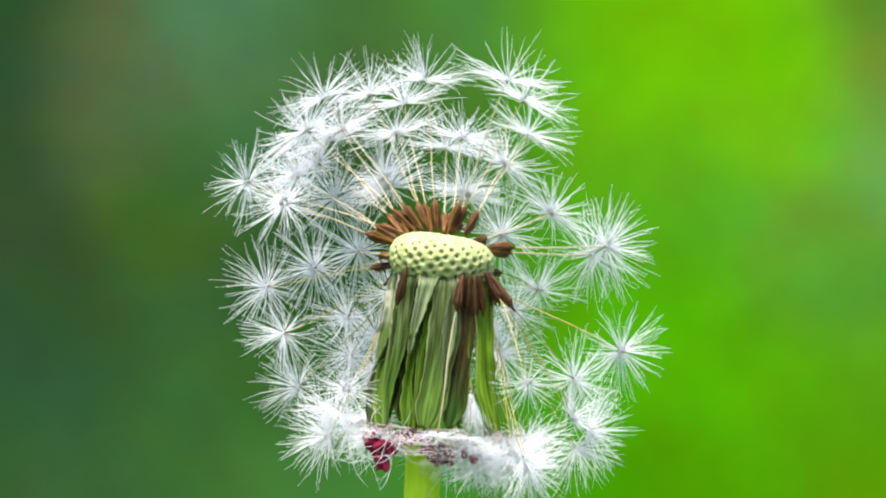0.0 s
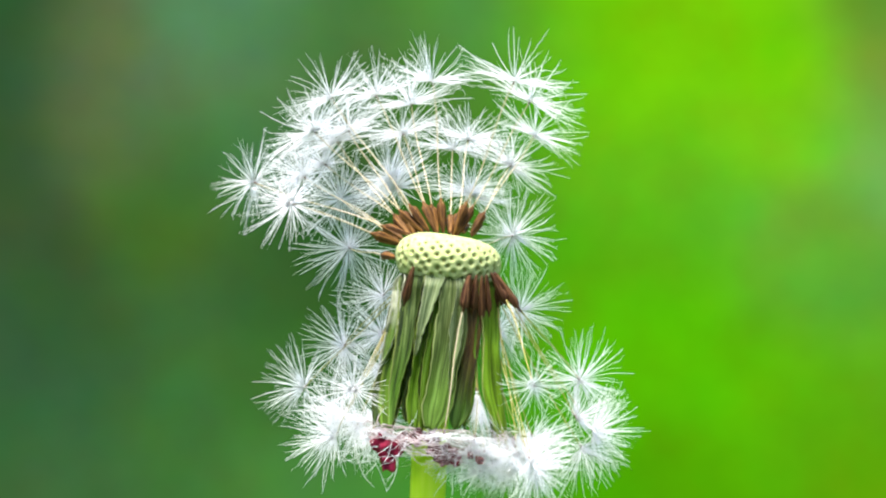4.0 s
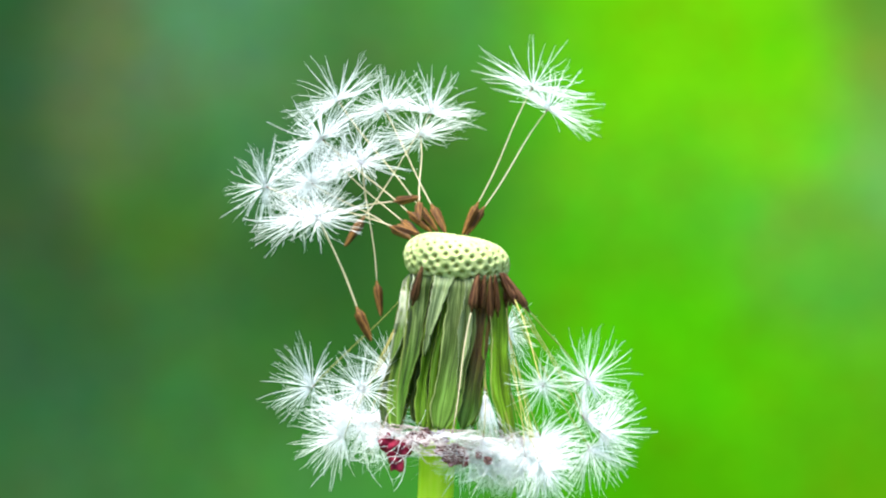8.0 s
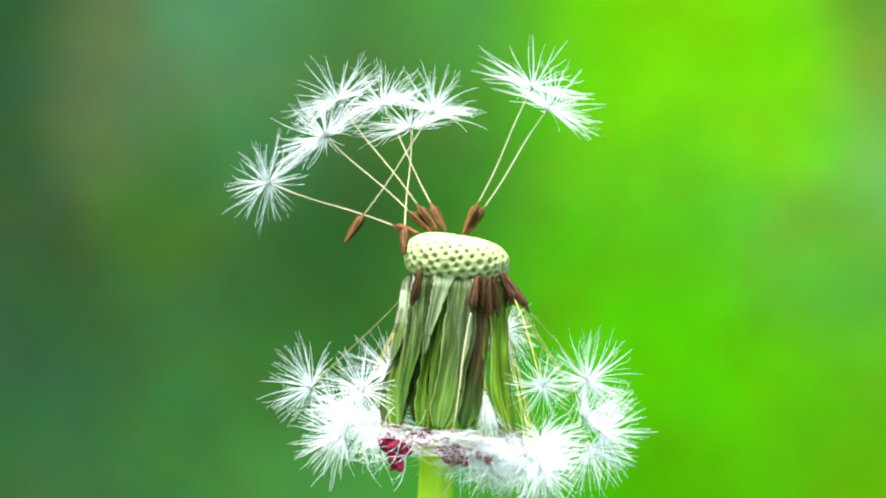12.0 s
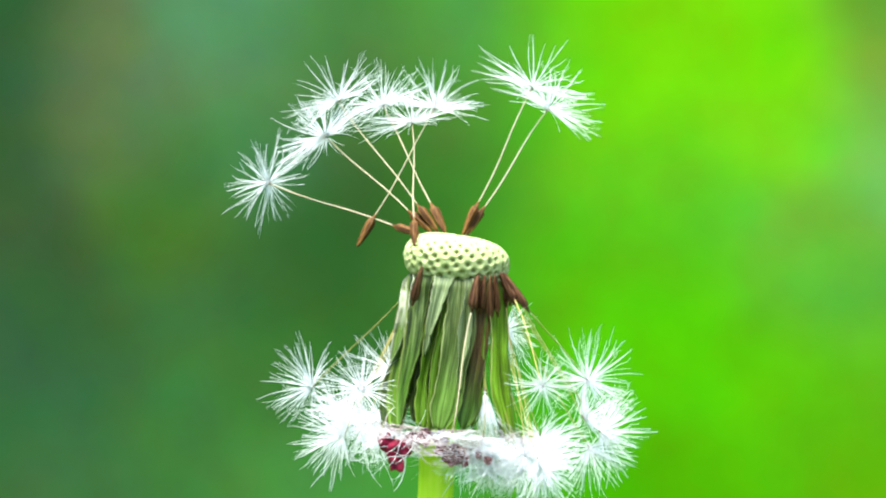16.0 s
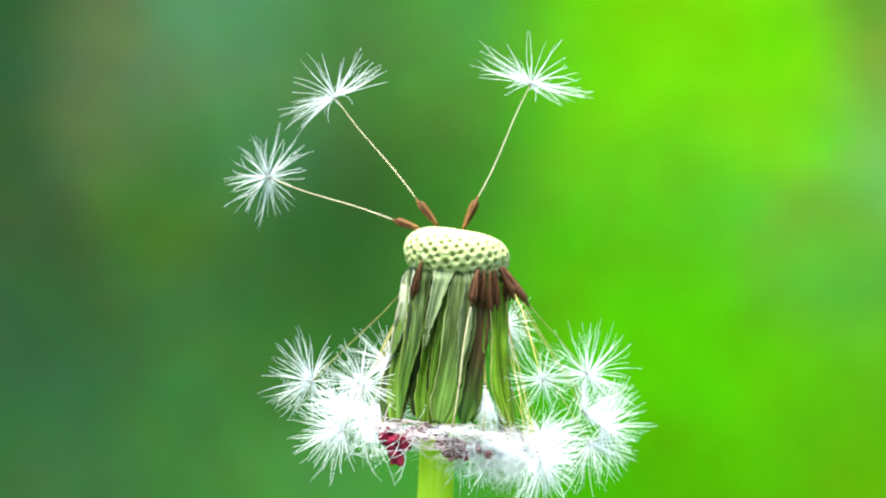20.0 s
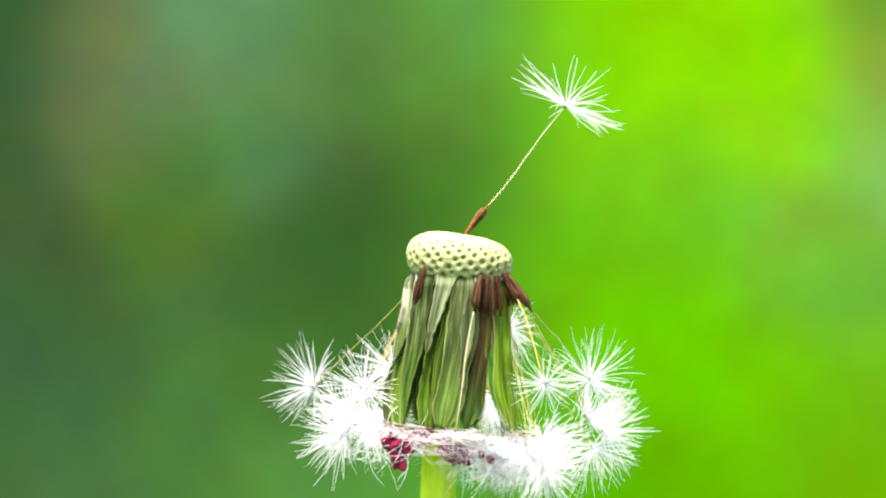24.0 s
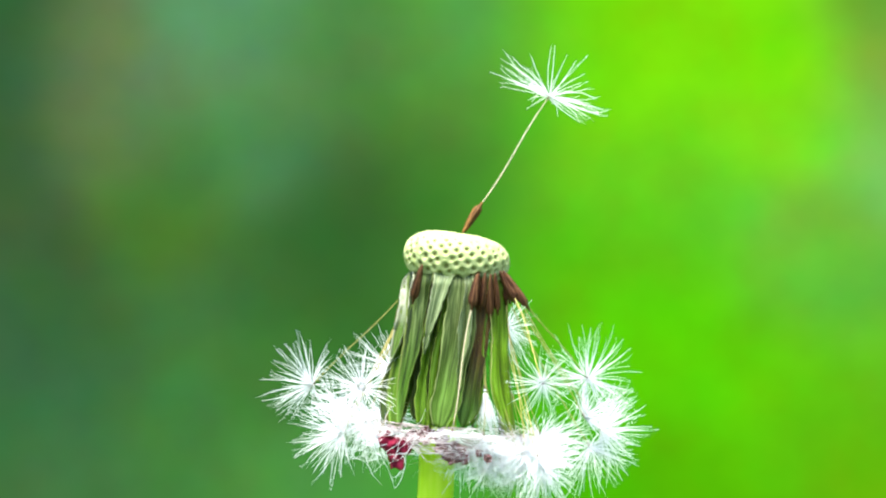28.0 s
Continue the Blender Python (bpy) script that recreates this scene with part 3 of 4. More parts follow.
def pappus_mesh(seed_no, hairs=90, spread=(64, 102, 86), lean=0.22, reach=6.05):
    """Fine hairs that all grow from one point, most of them level and some upright, a little tousled; spread: their angles from the stalk's line."""
    r = random.Random(seed_no)
    bm = bmesh.new()
    hub = bm.verts.new((0, 0, 0))
    lean_way, lean_much = r.uniform(0, 6.28), r.uniform(0.0, lean)
    for i in range(hairs):
        turn = i * 2.399963 + r.uniform(-0.30, 0.30)
        tip = radians(r.triangular(*spread)) if r.random() < 0.82 else radians(r.uniform(min(14, spread[0]), spread[0]))
        tip -= lean_much * math.cos(turn - lean_way)
        long = reach * r.uniform(0.70, 1.05) * (0.92 if tip < 1.0 else 1)
        bend, side = radians(r.uniform(-20, 16)), radians(r.uniform(-17, 17))
        kink = r.random() < 0.20
        stout = r.uniform(0.75, 1.15)
        at = Vector((0, 0, 0))
        a, b = tip + bend * 0.6, turn - side * 0.5
        last, u = None, None
        for k in range(6):
            a -= bend * 0.3
            b += side * 0.3
            if kink and k > 3:
                b += r.uniform(-0.4, 0.4)
                a += r.uniform(-0.35, 0.35)
            d = Vector((math.sin(a) * math.cos(b), math.sin(a) * math.sin(b), math.cos(a)))
            at = at + d * long / 6 * MM
            u = d.orthogonal().normalized()
            v = d.cross(u)
            w = (0.044, 0.032, 0.026, 0.022, 0.018, 0.008)[k] * stout * MM
            ring = [bm.verts.new(at + (u * math.cos(j * 2.0944) + v * math.sin(j * 2.0944)) * w) for j in range(3)]
            for j in range(3):
                if last is None:
                    bm.faces.new((hub, ring[(j + 1) % 3], ring[j]))
                else:
                    bm.faces.new((last[j], last[(j + 1) % 3], ring[(j + 1) % 3], ring[j]))
            last = ring
    return bm


def beak_mesh(length, seed_no, thick):
    r = random.Random(seed_no)
    bm = bmesh.new()
    bow = r.uniform(0.0, 0.25)
    n = 12
    pts, rad = [], []
    for i in range(n + 1):
        t = i / n
        pts.append((bow * math.sin(t * math.pi) * MM, 0.12 * math.sin(t * 6.28) * MM, (NUT_LENGTH * 0.98 + t * (length - NUT_LENGTH * 0.98)) * MM))
        rad.append((thick - 0.014 * t) * MM)
    tube(bm, pts, rad, 7)
    return bm


def knob_mesh():
    bm = bmesh.new()
    tube(bm, [(0, 0, d * MM) for d in (-0.50, -0.22, 0.16, 0.24)], [0.06 * MM, 0.11 * MM, 0.10 * MM, 0.06 * MM], 8)
    return bm


def bright_disc_mesh():
    """A white disc added where the hairs spring, to brighten the shaded hub."""
    bm = bmesh.new()
    tube(bm, [(0, 0, z * MM) for z in (-0.05, 0.03, 0.10, 0.15)], [0.12 * MM, 0.28 * MM, 0.26 * MM, 0.10 * MM], 10)
    return bm


def shared(name, bm, *mats):
    me = bpy.data.meshes.new(name)
    bm.to_mesh(me)
    bm.free()
    for m in mats:
        me.materials.append(m)
    for p in me.polygons:
        p.use_smooth = True
    return me


NUTS = [shared("achene", nut_mesh(), NUT), shared("achene", nut_mesh(), DARK_NUT)]
PAPPI = [shared("pappus", pappus_mesh(100 + i, 84 + 4 * i), HAIR) for i in range(8)]
SHUT = [shared("pappus", pappus_mesh(140 + i, 76, (34, 94, 70)), HAIR) for i in range(5)]
FOLDED = [shared("pappus", pappus_mesh(160 + i, 70, (4, 34, 14)), HAIR) for i in range(2)]
LONE = [shared("pappus", pappus_mesh(180 + i, 72, (68, 104, 88), 0.0), HAIR) for i in range(3)]
KNOBS, BRIGHT_DISCS = shared("knob", knob_mesh(), KNOB), shared("bright_disc", bright_disc_mesh(), HAIR)
SEEDS = []
TANGLED = "loose dandelion seed tangled among others, brown husk dangling"
LASTING = "dandelion seed on long pale stalk, upright on the cushion"


def spent_husk(x, y, z, ry, rx, wide=1.0, long=1.0):
    """A dark husk, bare of its parachute, that still clings under the cushion."""
    ob = new("achene", NUTS[1])
    ob.parent = dandelion
    ob.matrix_basis = TO_ROOT @ pose(x * MM, y * MM, z * MM + EYE_HEIGHT, 180 + rx, ry, 0) @ Matrix.Rotation(x * 2.0, 4, "Z") @ Matrix.Diagonal((0.88 * wide, 0.75 * wide, long, 1))
    return tagged(ob, "dark maroon empty seed husk")


spent_husk(-2.0, -4.7, -1.7, 14, 8, 1.15, 1.1)
spent_husk(3.45, -5.0, -2.5, 11, 6, 1.05, 1.1)
spent_husk(4.05, -4.8, -2.5, 6, 5, 1.15, 1.05)
spent_husk(4.6, -4.6, -2.6, 1, 7, 0.85, 1.3)
spent_husk(5.05, -4.2, -2.5, -4, 6, 0.85, 1.15)
spent_husk(5.5, -3.7, -2.3, -25, 4, 1.15, 0.95)
spent_husk(5.8, -3.2, -2.3, -34, 4, 1.15, 1.3)


def axis_pose(base, head, spin):
    d = (Vector(head) - Vector(base)).normalized()
    return Matrix.Translation(Vector(base) * MM + Vector((0, 0, EYE_HEIGHT))) @ d.to_track_quat("Z", "X").to_matrix().to_4x4() @ Matrix.Rotation(spin, 4, "Z")


def seed(base, head, states=(), leave=None, way=None, hold=None, puff=1.0, flat=1.0, nod=0, face=None, pale=False, stout=1.0, tufts=None, at=None, label=""):
    n = len(SEEDS)
    r = random.Random(500 + n)
    spin = r.uniform(0, 6.28)
    length = (Vector(head) - Vector(base)).length
    low = head[2] < -3
    ob = new("dandelion_seed")
    tagged(ob, label or "dandelion seed with dark husk and spread white hairs, hanging low" if low or label else "dandelion seed with brown husk and white feathery parachute", "seed", "seeds of the dandelion")
    nut = new("achene", NUTS[1 if low else 0])
    nut.parent = ob
    stalk = new("beak", shared("beak", beak_mesh(length, n, (0.054 if low and not pale else 0.060) * stout), LOW_BEAK if low and not pale else BEAK))
    stalk.parent = ob
    knob = new("knob", KNOBS)
    knob.parent = stalk
    knob.matrix_basis = Matrix.Translation((0, 0, length * MM))
    tuft = new("pappus", (tufts or PAPPI)[n % len(tufts or PAPPI)])
    tuft.parent = ob
    # added white disc that stands in for the glare at the hub
    bright_disc = new("bright_disc", BRIGHT_DISCS)
    bright_disc.parent = tuft
    tuft.matrix_basis = Matrix.Translation((0, 0, length * MM)) @ Matrix.Rotation(r.uniform(0, 6.28), 4, "Z") @ Matrix.Scale(r.uniform(0.92, 1.07) * puff, 4)
    ob.matrix_basis = axis_pose(base, head, spin)
    if flat != 1:
        # the parachute has nodded over on its stalk
        d = (Vector(head) - Vector(base)).normalized()
        lean = d.rotation_difference(Vector((d.x * (0.66 if flat < 0.2 else 1), d.y * flat, d.z)).normalized())
        q = ob.matrix_basis.to_quaternion()
        turn = (q.inverted() @ lean @ q).to_matrix().to_4x4()
        tuft.matrix_basis = Matrix.Translation((0, 0, length * MM)) @ turn @ Matrix.Translation((0, 0, -length * MM)) @ tuft.matrix_basis
    if face:
        # the parachute is turned to look along `face`, at rest or as the seed lies in its state number `at`
        low_end, high_end = (base, head) if at is None else states[at][1:]
        d = (Vector(high_end) - Vector(low_end)).normalized()
        q = axis_pose(low_end, high_end, spin).to_quaternion()
        turn = (q.inverted() @ d.rotation_difference(Vector(face).normalized()) @ q).to_matrix().to_4x4()
        tuft.matrix_basis = Matrix.Translation((0, 0, length * MM)) @ turn @ Matrix.Translation((0, 0, -length * MM)) @ tuft.matrix_basis
    if nod:
        q = ob.matrix_basis.to_quaternion()
        turn = (q.inverted() @ Matrix.Rotation(radians(nod), 3, "Y").to_quaternion() @ q).to_matrix().to_4x4()
        tuft.matrix_basis = Matrix.Translation((0, 0, length * MM)) @ turn @ Matrix.Translation((0, 0, -length * MM)) @ tuft.matrix_basis
    SEEDS.append((ob, base, head, states, leave, way, hold, spin, length))
    return ob


# those on the near and left flank, which go first
seed((-2.72, 2.19, -1.47), (-16.50, 9.56, -3.81), leave=0.6, flat=1.9)
seed((-1.52, 1.68, -2.19), (-14.65, 7.49, -8.53), leave=0.6, flat=1.9)
seed((-1.79, 3.79, -1.06), (-12.01, 15.99, -1.95), leave=0.6)
seed((-0.89, 2.57, -2.21), (-8.34, 10.72, -6.89), leave=0.6)
# those on the right flank, gone with the second gust
seed((3.91, 2.20, 0.21), (12.75, 14.80, 3.62), leave=2.6, face=(0.38, 0.25, 0.85), stout=1.45)
seed((3.43, 4.01, -2.53), (19.24, 4.56, -10.35), leave=2.6, face=(0.45, -0.75, -0.30), stout=1.45)
seed((3.80, 3.80, -2.53), (7.37, 17.14, -11.11), leave=2.6)
seed((5.77, -0.45, 0.06), (18.11, 9.41, 0.12), leave=2.6, stout=1.45)
seed((5.87, -0.61, -0.39), (16.78, 11.16, -0.75), leave=2.6, stout=1.45)
seed((5.99, -0.28, -2.16), (11.40, 15.40, -4.35), leave=2.6, face=(0.20, 0.55, 0.75), pale=True, stout=1.3)
# those half way up, gone with the third gust
seed((-3.78, -0.14, -0.83), (-8.70, 10.75, 0.17), states=[(0.0, (-3.78, -0.14, -0.83), (-7.21, 11.23, -0.23)), (0.7, (-3.78, -0.14, -0.83), (-8.81, 10.71, 0.12))], leave=5.6, flat=1.0)
seed((0.05, 4.40, -1.59), (-5.21, 19.23, -4.73), states=[(0.0, (0.05, 4.40, -1.59), (-4.19, 19.47, -4.73)), (0.7, (0.05, 4.40, -1.59), (-5.51, 19.13, -4.85))], leave=5.6, flat=0.6)
seed((-2.40, 2.43, -2.53), (-9.30, 14.62, -9.83), states=[(0.0, (-2.40, 2.43, -2.53), (-8.17, 14.36, -11.11)), (0.7, (-2.40, 2.43, -2.53), (-9.47, 14.42, -10.00))], leave=5.6)
seed((3.16, 4.54, -0.28), (9.05, 19.63, 1.38), states=[(0.0, (3.16, 4.54, -0.28), (7.63, 20.10, 1.44)), (0.7, (3.16, 4.54, -0.28), (8.22, 19.92, 1.38))], leave=5.6)
seed((2.93, 3.64, -1.94), (8.94, 18.05, -6.50), leave=5.6)
seed((0.15, 3.04, -2.21), (-5.58, 16.74, -8.84), leave=5.6)
# the crown, blown off by the fourth gust
seed((-3.45, 0.42, 0.72), (-9.78, 11.95, 4.54), states=[(0.0, (-3.45, 0.42, 0.72), (-9.66, 11.81, 5.18))], leave=6.8)
seed((0.33, 0.42, 1.45), (-1.96, 9.20, 14.46), states=[(0.0, (0.33, 0.42, 1.45), (-2.36, 8.60, 14.77))], leave=6.8, flat=0.12)
seed((2.11, 0.42, 1.45), (4.34, 13.58, 10.49), states=[(0.0, (2.11, 0.42, 1.45), (3.51, 13.07, 11.35))], leave=6.8, way=(50.00, 74.00, 16.60), flat=0.12)
seed((3.56, 0.42, 1.45), (11.55, 11.08, 10.68), states=[(0.0, (3.56, 0.42, 1.45), (10.27, 11.06, 11.67))], leave=6.8, flat=0.12)
seed((3.67, 0.42, 1.28), (9.06, 14.54, 7.41), states=[(0.0, (3.67, 0.42, 1.28), (7.93, 14.34, 8.64))], leave=6.8, flat=0.12)
seed((2.89, 0.42, 1.61), (4.38, 16.37, 4.80), states=[(0.0, (2.89, 0.42, 1.61), (3.97, 16.23, 5.56))], leave=6.8, flat=0.12)
seed((-1.05, 0.42, 1.16), (-3.89, 15.19, 6.66), states=[(0.0, (-1.05, 0.42, 1.16), (-4.59, 14.81, 7.48))], leave=6.8, flat=0.25)
seed((-1.45, 0.42, 1.39), (-4.96, 15.37, 6.25), states=[(0.0, (-1.45, 0.42, 1.39), (-4.01, 15.50, 6.44))], leave=6.8, flat=0.12)
seed((1.79, 3.86, 0.61), (3.35, 19.00, 6.04), leave=6.8, flat=0.12)
# one that drops past the head
seed((-0.92, 2.01, 0.96), (-11.26, 11.00, 8.76), states=[(6.5, (-11.67, -0.49, 5.12), (-16.08, 12.00, -3.44)), (6.6, (-6.42, 6.35, -24.06), (-15.29, -6.00, -19.89)), (6.8, (-6.22, 6.26, -23.98), (-15.39, -6.00, -20.22))], leave=6.8, hold=6.4)
# a tangle that hangs on for a while
seed((-3.33, -0.42, 0.50), (-13.52, -7.57, 3.82), states=[(0.0, (-3.33, -0.42, 0.50), (-13.65, -7.09, 4.37)), (6.9, (-10.08, -8.72, -8.52), (-12.43, -4.54, 3.44)), (7.0, (-8.94, -7.59, -8.67), (-12.32, -4.54, 3.38)), (7.4, (-6.93, -4.54, -8.89), (-12.21, -4.54, 3.33))], leave=10.8, face=(-0.15, -0.45, 0.88), at=3, stout=1.5, label=TANGLED)
seed((-1.89, 0.42, 1.39), (-8.37, 11.42, 10.64), states=[(0.0, (-1.89, 0.42, 1.39), (-8.83, 9.59, 12.18)), (6.9, (-6.22, 4.59, -6.73), (-8.22, 6.85, 8.74))], leave=10.8, flat=0.12, label=TANGLED)
seed((1.56, 0.42, 1.50), (3.17, 13.71, 10.26), states=[(0.0, (1.56, 0.42, 1.50), (1.88, 13.73, 10.38)), (6.9, (-2.15, -2.02, 5.07), (-14.29, 8.23, 3.21))], leave=10.8, flat=0.12, label=TANGLED)
seed((-2.34, 0.42, 1.28), (-9.74, 10.84, 10.38), states=[(0.0, (-2.34, 0.42, 1.28), (-10.00, 10.02, 11.04)), (6.9, (-2.34, 0.42, 1.28), (-10.25, 12.06, 8.22))], leave=10.8, flat=0.12)
seed((-3.00, 0.42, 0.95), (-13.15, 11.67, 7.16), states=[(0.0, (-3.00, 0.42, 0.95), (-13.53, 11.12, 7.49)), (6.9, (-3.00, 0.42, 0.95), (-13.55, 11.52, 6.74))], leave=10.8, flat=0.50)
# those that stay until the fifth gust
seed((-1.06, 0.42, 1.61), (-12.50, 6.77, 11.36), states=[(0.0, (-1.06, 0.42, 1.61), (-12.14, 6.51, 11.92)), (6.9, (-1.06, 0.42, 1.61), (-12.25, 7.48, 11.16)), (10.9, (-1.06, 0.42, 1.61), (-11.91, 7.60, 11.45))], leave=16.1, flat=0.12)
seed((0.22, 0.42, 1.61), (-5.26, 7.01, 15.20), states=[(0.0, (0.22, 0.42, 1.61), (-5.85, 5.56, 15.56)), (6.9, (0.22, 0.42, 1.61), (-5.97, 8.27, 14.18)), (10.9, (0.22, 0.42, 1.61), (-6.12, 7.43, 14.59))], leave=16.1, flat=0.12)
seed((0.89, 0.42, 1.61), (0.63, 5.77, 16.54), states=[(0.0, (0.89, 0.42, 1.61), (-0.17, 4.80, 16.82)), (6.9, (-9.80, 3.46, 0.28), (-0.90, 3.46, 13.91)), (10.9, (-9.69, 3.46, 0.51), (-0.68, 3.46, 14.03)), (12.4, (-9.86, 3.46, 0.62), (-0.68, 3.46, 14.14)), (14.5, (-9.69, 3.46, 0.62), (-0.68, 3.46, 14.14)), (14.9, (-11.04, 3.46, 0.96), (-0.79, 3.46, 14.14)), (15.3, (-10.25, 3.46, 0.62), (-0.84, 3.46, 14.14)), (16.0, (-8.56, 3.46, 0.28), (-0.73, 3.46, 14.14))], leave=16.1, flat=0.12, label=TANGLED)
seed((0.11, 0.42, 1.61), (-2.57, 12.97, 11.75), states=[(0.0, (0.11, 0.42, 1.61), (-3.27, 12.66, 11.91)), (6.9, (-2.28, -5.96, 2.66), (-2.29, 7.78, 11.52)), (10.9, (-4.96, -2.01, -1.38), (-3.50, 7.78, 11.63)), (12.4, (-3.63, -2.35, -0.39), (-3.15, 7.78, 12.43)), (14.5, (-5.98, -0.71, -1.38), (-3.27, 7.78, 12.32)), (14.9, (-8.31, -2.23, -0.72), (-4.13, 7.78, 11.52)), (15.3, (-5.53, -0.96, -1.72), (-3.67, 7.78, 11.98)), (15.6, (-4.22, -0.15, -1.72), (-3.32, 7.78, 12.55)), (16.0, (-2.75, -2.68, 0.27), (-3.15, 7.78, 12.84))], leave=16.1, flat=0.12, label=TANGLED)
seed((2.28, 0.42, 1.39), (10.57, 5.74, 14.10), states=[(0.0, (2.28, 0.42, 1.39), (9.65, 5.33, 14.81))], leave=16.1, flat=0.12, nod=10)
# the last three on the crown
seed((-0.50, 0.42, 1.67), (-10.54, 5.02, 14.91), states=[(0.0, (-0.50, 0.42, 1.67), (-10.35, 4.51, 15.22)), (16.2, (-0.50, 0.42, 1.67), (-10.83, 5.04, 14.68))], leave=20.1, flat=0.30, nod=9, tufts=LONE, label=LASTING)
seed((-2.23, 0.42, 1.39), (-18.15, 11.72, 6.75), states=[(0.0, (-2.23, 0.42, 1.39), (-18.57, 11.03, 6.91)), (7.0, (-2.23, 0.42, 1.39), (-18.27, 11.71, 6.40)), (10.9, (-2.23, 0.42, 1.39), (-17.99, 11.91, 6.81)), (20.2, (-2.23, 0.42, 1.39), (-17.50, 12.39, 7.18))], leave=23.7, tufts=LONE, label=LASTING)
seed((1.95, 0.42, 1.39), (8.90, 2.01, 16.07), states=[(0.0, (1.95, 0.42, 1.39), (8.18, 0.42, 17.20)), (16.2, (1.95, 0.42, 1.39), (8.96, 1.87, 16.06)), (20.0, (1.95, 0.42, 1.39), (8.78, 3.31, 15.93)), (21.0, (1.95, 0.42, 1.39), (9.25, 2.31, 15.87)), (23.7, (1.95, 0.42, 1.39), (9.68, 1.68, 15.72)), (23.8, (1.95, 0.42, 1.39), (12.10, 2.11, 14.06)), (24.5, (1.95, 0.42, 1.39), (11.56, 2.50, 14.42)), (26.0, (1.95, 0.42, 1.39), (11.28, 2.41, 14.64)), (28.0, (1.95, 0.42, 1.39), (10.57, 3.00, 15.01))], flat=0.30, nod=-8, puff=1.12, tufts=LONE, label=LASTING)
# the low ring that stays
seed((-1.78, 3.20, -2.53), (-13.60, 14.72, -14.36), face=(-0.70, 0.50, 0.15), puff=0.93, tufts=SHUT)
seed((-1.60, 3.20, -2.00), (-7.97, -1.00, -13.78), face=(-0.25, -0.75, 0.30))
seed((5.95, -1.30, -2.80), (14.76, 9.44, -13.40), face=(0.40, 0.85, -0.15), puff=1.05)
seed((-0.42, 4.12, -2.53), (-5.56, 15.93, -12.48))
seed((-1.84, 3.14, -2.53), (-9.17, 4.81, -16.25))
seed((-1.70, 3.20, -2.53), (-9.55, 4.60, -17.57), face=(-0.75, 0.4, 0.1), tufts=SHUT)
seed((-1.30, 3.68, -2.53), (-9.90, 2.00, -18.51), face=(-0.85, -0.45, 0.15), tufts=SHUT)
seed((-0.90, 3.92, -2.53), (-7.81, 3.40, -17.71), face=(-0.5, -0.75, -0.1), puff=0.75)
seed((-2.40, 2.35, -2.53), (-5.45, 3.40, -16.76), face=(-0.3, 0.2, -0.9), puff=0.9)
seed((0.26, -0.60, -2.50), (-6.29, -3.00, -18.36), face=(-0.40, -0.45, -0.75), puff=0.72, tufts=SHUT)
seed((0.40, -0.60, -2.50), (-4.25, -4.60, -17.83), flat=0.10, puff=0.55)
seed((4.30, 3.20, -2.53), (9.78, 4.00, -18.88), face=(0.1, 0.35, -0.9))
seed((4.27, 3.45, -2.53), (7.85, 5.40, -19.16), face=(0.0, 0.25, -0.95), puff=0.9)
seed((5.30, 2.40, -2.53), (14.07, 3.00, -16.90), face=(0.85, 0.4, 0.35), tufts=SHUT)
seed((5.90, -0.90, -2.60), (15.79, 4.30, -18.29), face=(0.95, 0.25, -0.05), tufts=SHUT, puff=1.05)
seed((5.00, 3.00, -2.53), (14.64, 4.00, -19.90), face=(0.65, 0.25, -0.6), tufts=SHUT)
seed((2.34, 3.22, -2.18), (6.66, 17.38, -8.56), puff=0.75, face=(0.75, 0.65, 0.1))
seed((6.20, -1.30, -2.60), (9.30, -12.36, -12.72), puff=0.64, face=(0.15, -0.95, -0.1))
seed((4.43, -0.75, -2.49), (3.86, -6.60, -18.09), face=(0.0, -0.1, -1), puff=0.5)
seed((3.30, -5.30, -2.60), (0.86, -8.20, -17.60), flat=0.10, puff=0.50, pale=True)
seed((5.80, -0.50, -2.30), (7.88, -6.00, -19.76), face=(0.2, -0.75, -0.55), puff=0.85)
seed((3.96, 3.69, -2.53), (9.07, -7.50, -20.17), face=(0.75, -0.35, -0.55), tufts=SHUT)
seed((4.82, 2.92, -2.53), (9.60, -7.50, -21.04), face=(0.75, -0.2, -0.65), puff=0.9, tufts=SHUT)
# low seeds whose stalks run inside the skirt of bracts
seed((1.70, -0.60, -2.50), (2.46, -5.60, -20.01), face=(0.0, -0.55, -0.80), puff=0.62)
seed((1.95, -0.60, -2.50), (4.32, -5.00, -21.26), face=(0.10, -0.50, -0.80), puff=0.66)
seed((2.07, -0.70, -2.50), (4.79, -5.70, -19.84), face=(0.1, -0.55, -0.8), puff=0.7)
seed((2.32, -1.00, -2.50), (6.48, -3.60, -20.50), face=(0.15, -0.6, -0.75), puff=0.75)
seed((2.51, -1.00, -2.50), (7.58, -3.40, -21.07), face=(0.45, -0.45, -0.75), puff=0.8, tufts=SHUT)
seed((1.85, -0.72, -2.50), (3.44, -5.60, -19.41), face=(0.0, -0.55, -0.8), puff=0.65)
seed((2.18, -0.80, -2.50), (5.52, -4.60, -20.64), face=(0.1, -0.55, -0.8), puff=0.7)
seed((2.40, -0.80, -2.50), (9.00, -2.00, -19.76), face=(0.5, -0.35, -0.55), puff=0.8)
seed((2.40, -2.40, -2.50), (4.04, -5.00, -13.74), face=(0.03, -0.10, -1.0), puff=0.75, tufts=FOLDED)
seed((2.70, -2.30, -2.50), (4.20, -5.20, -14.71), face=(0.10, -0.10, -1.0), puff=0.60, tufts=FOLDED)
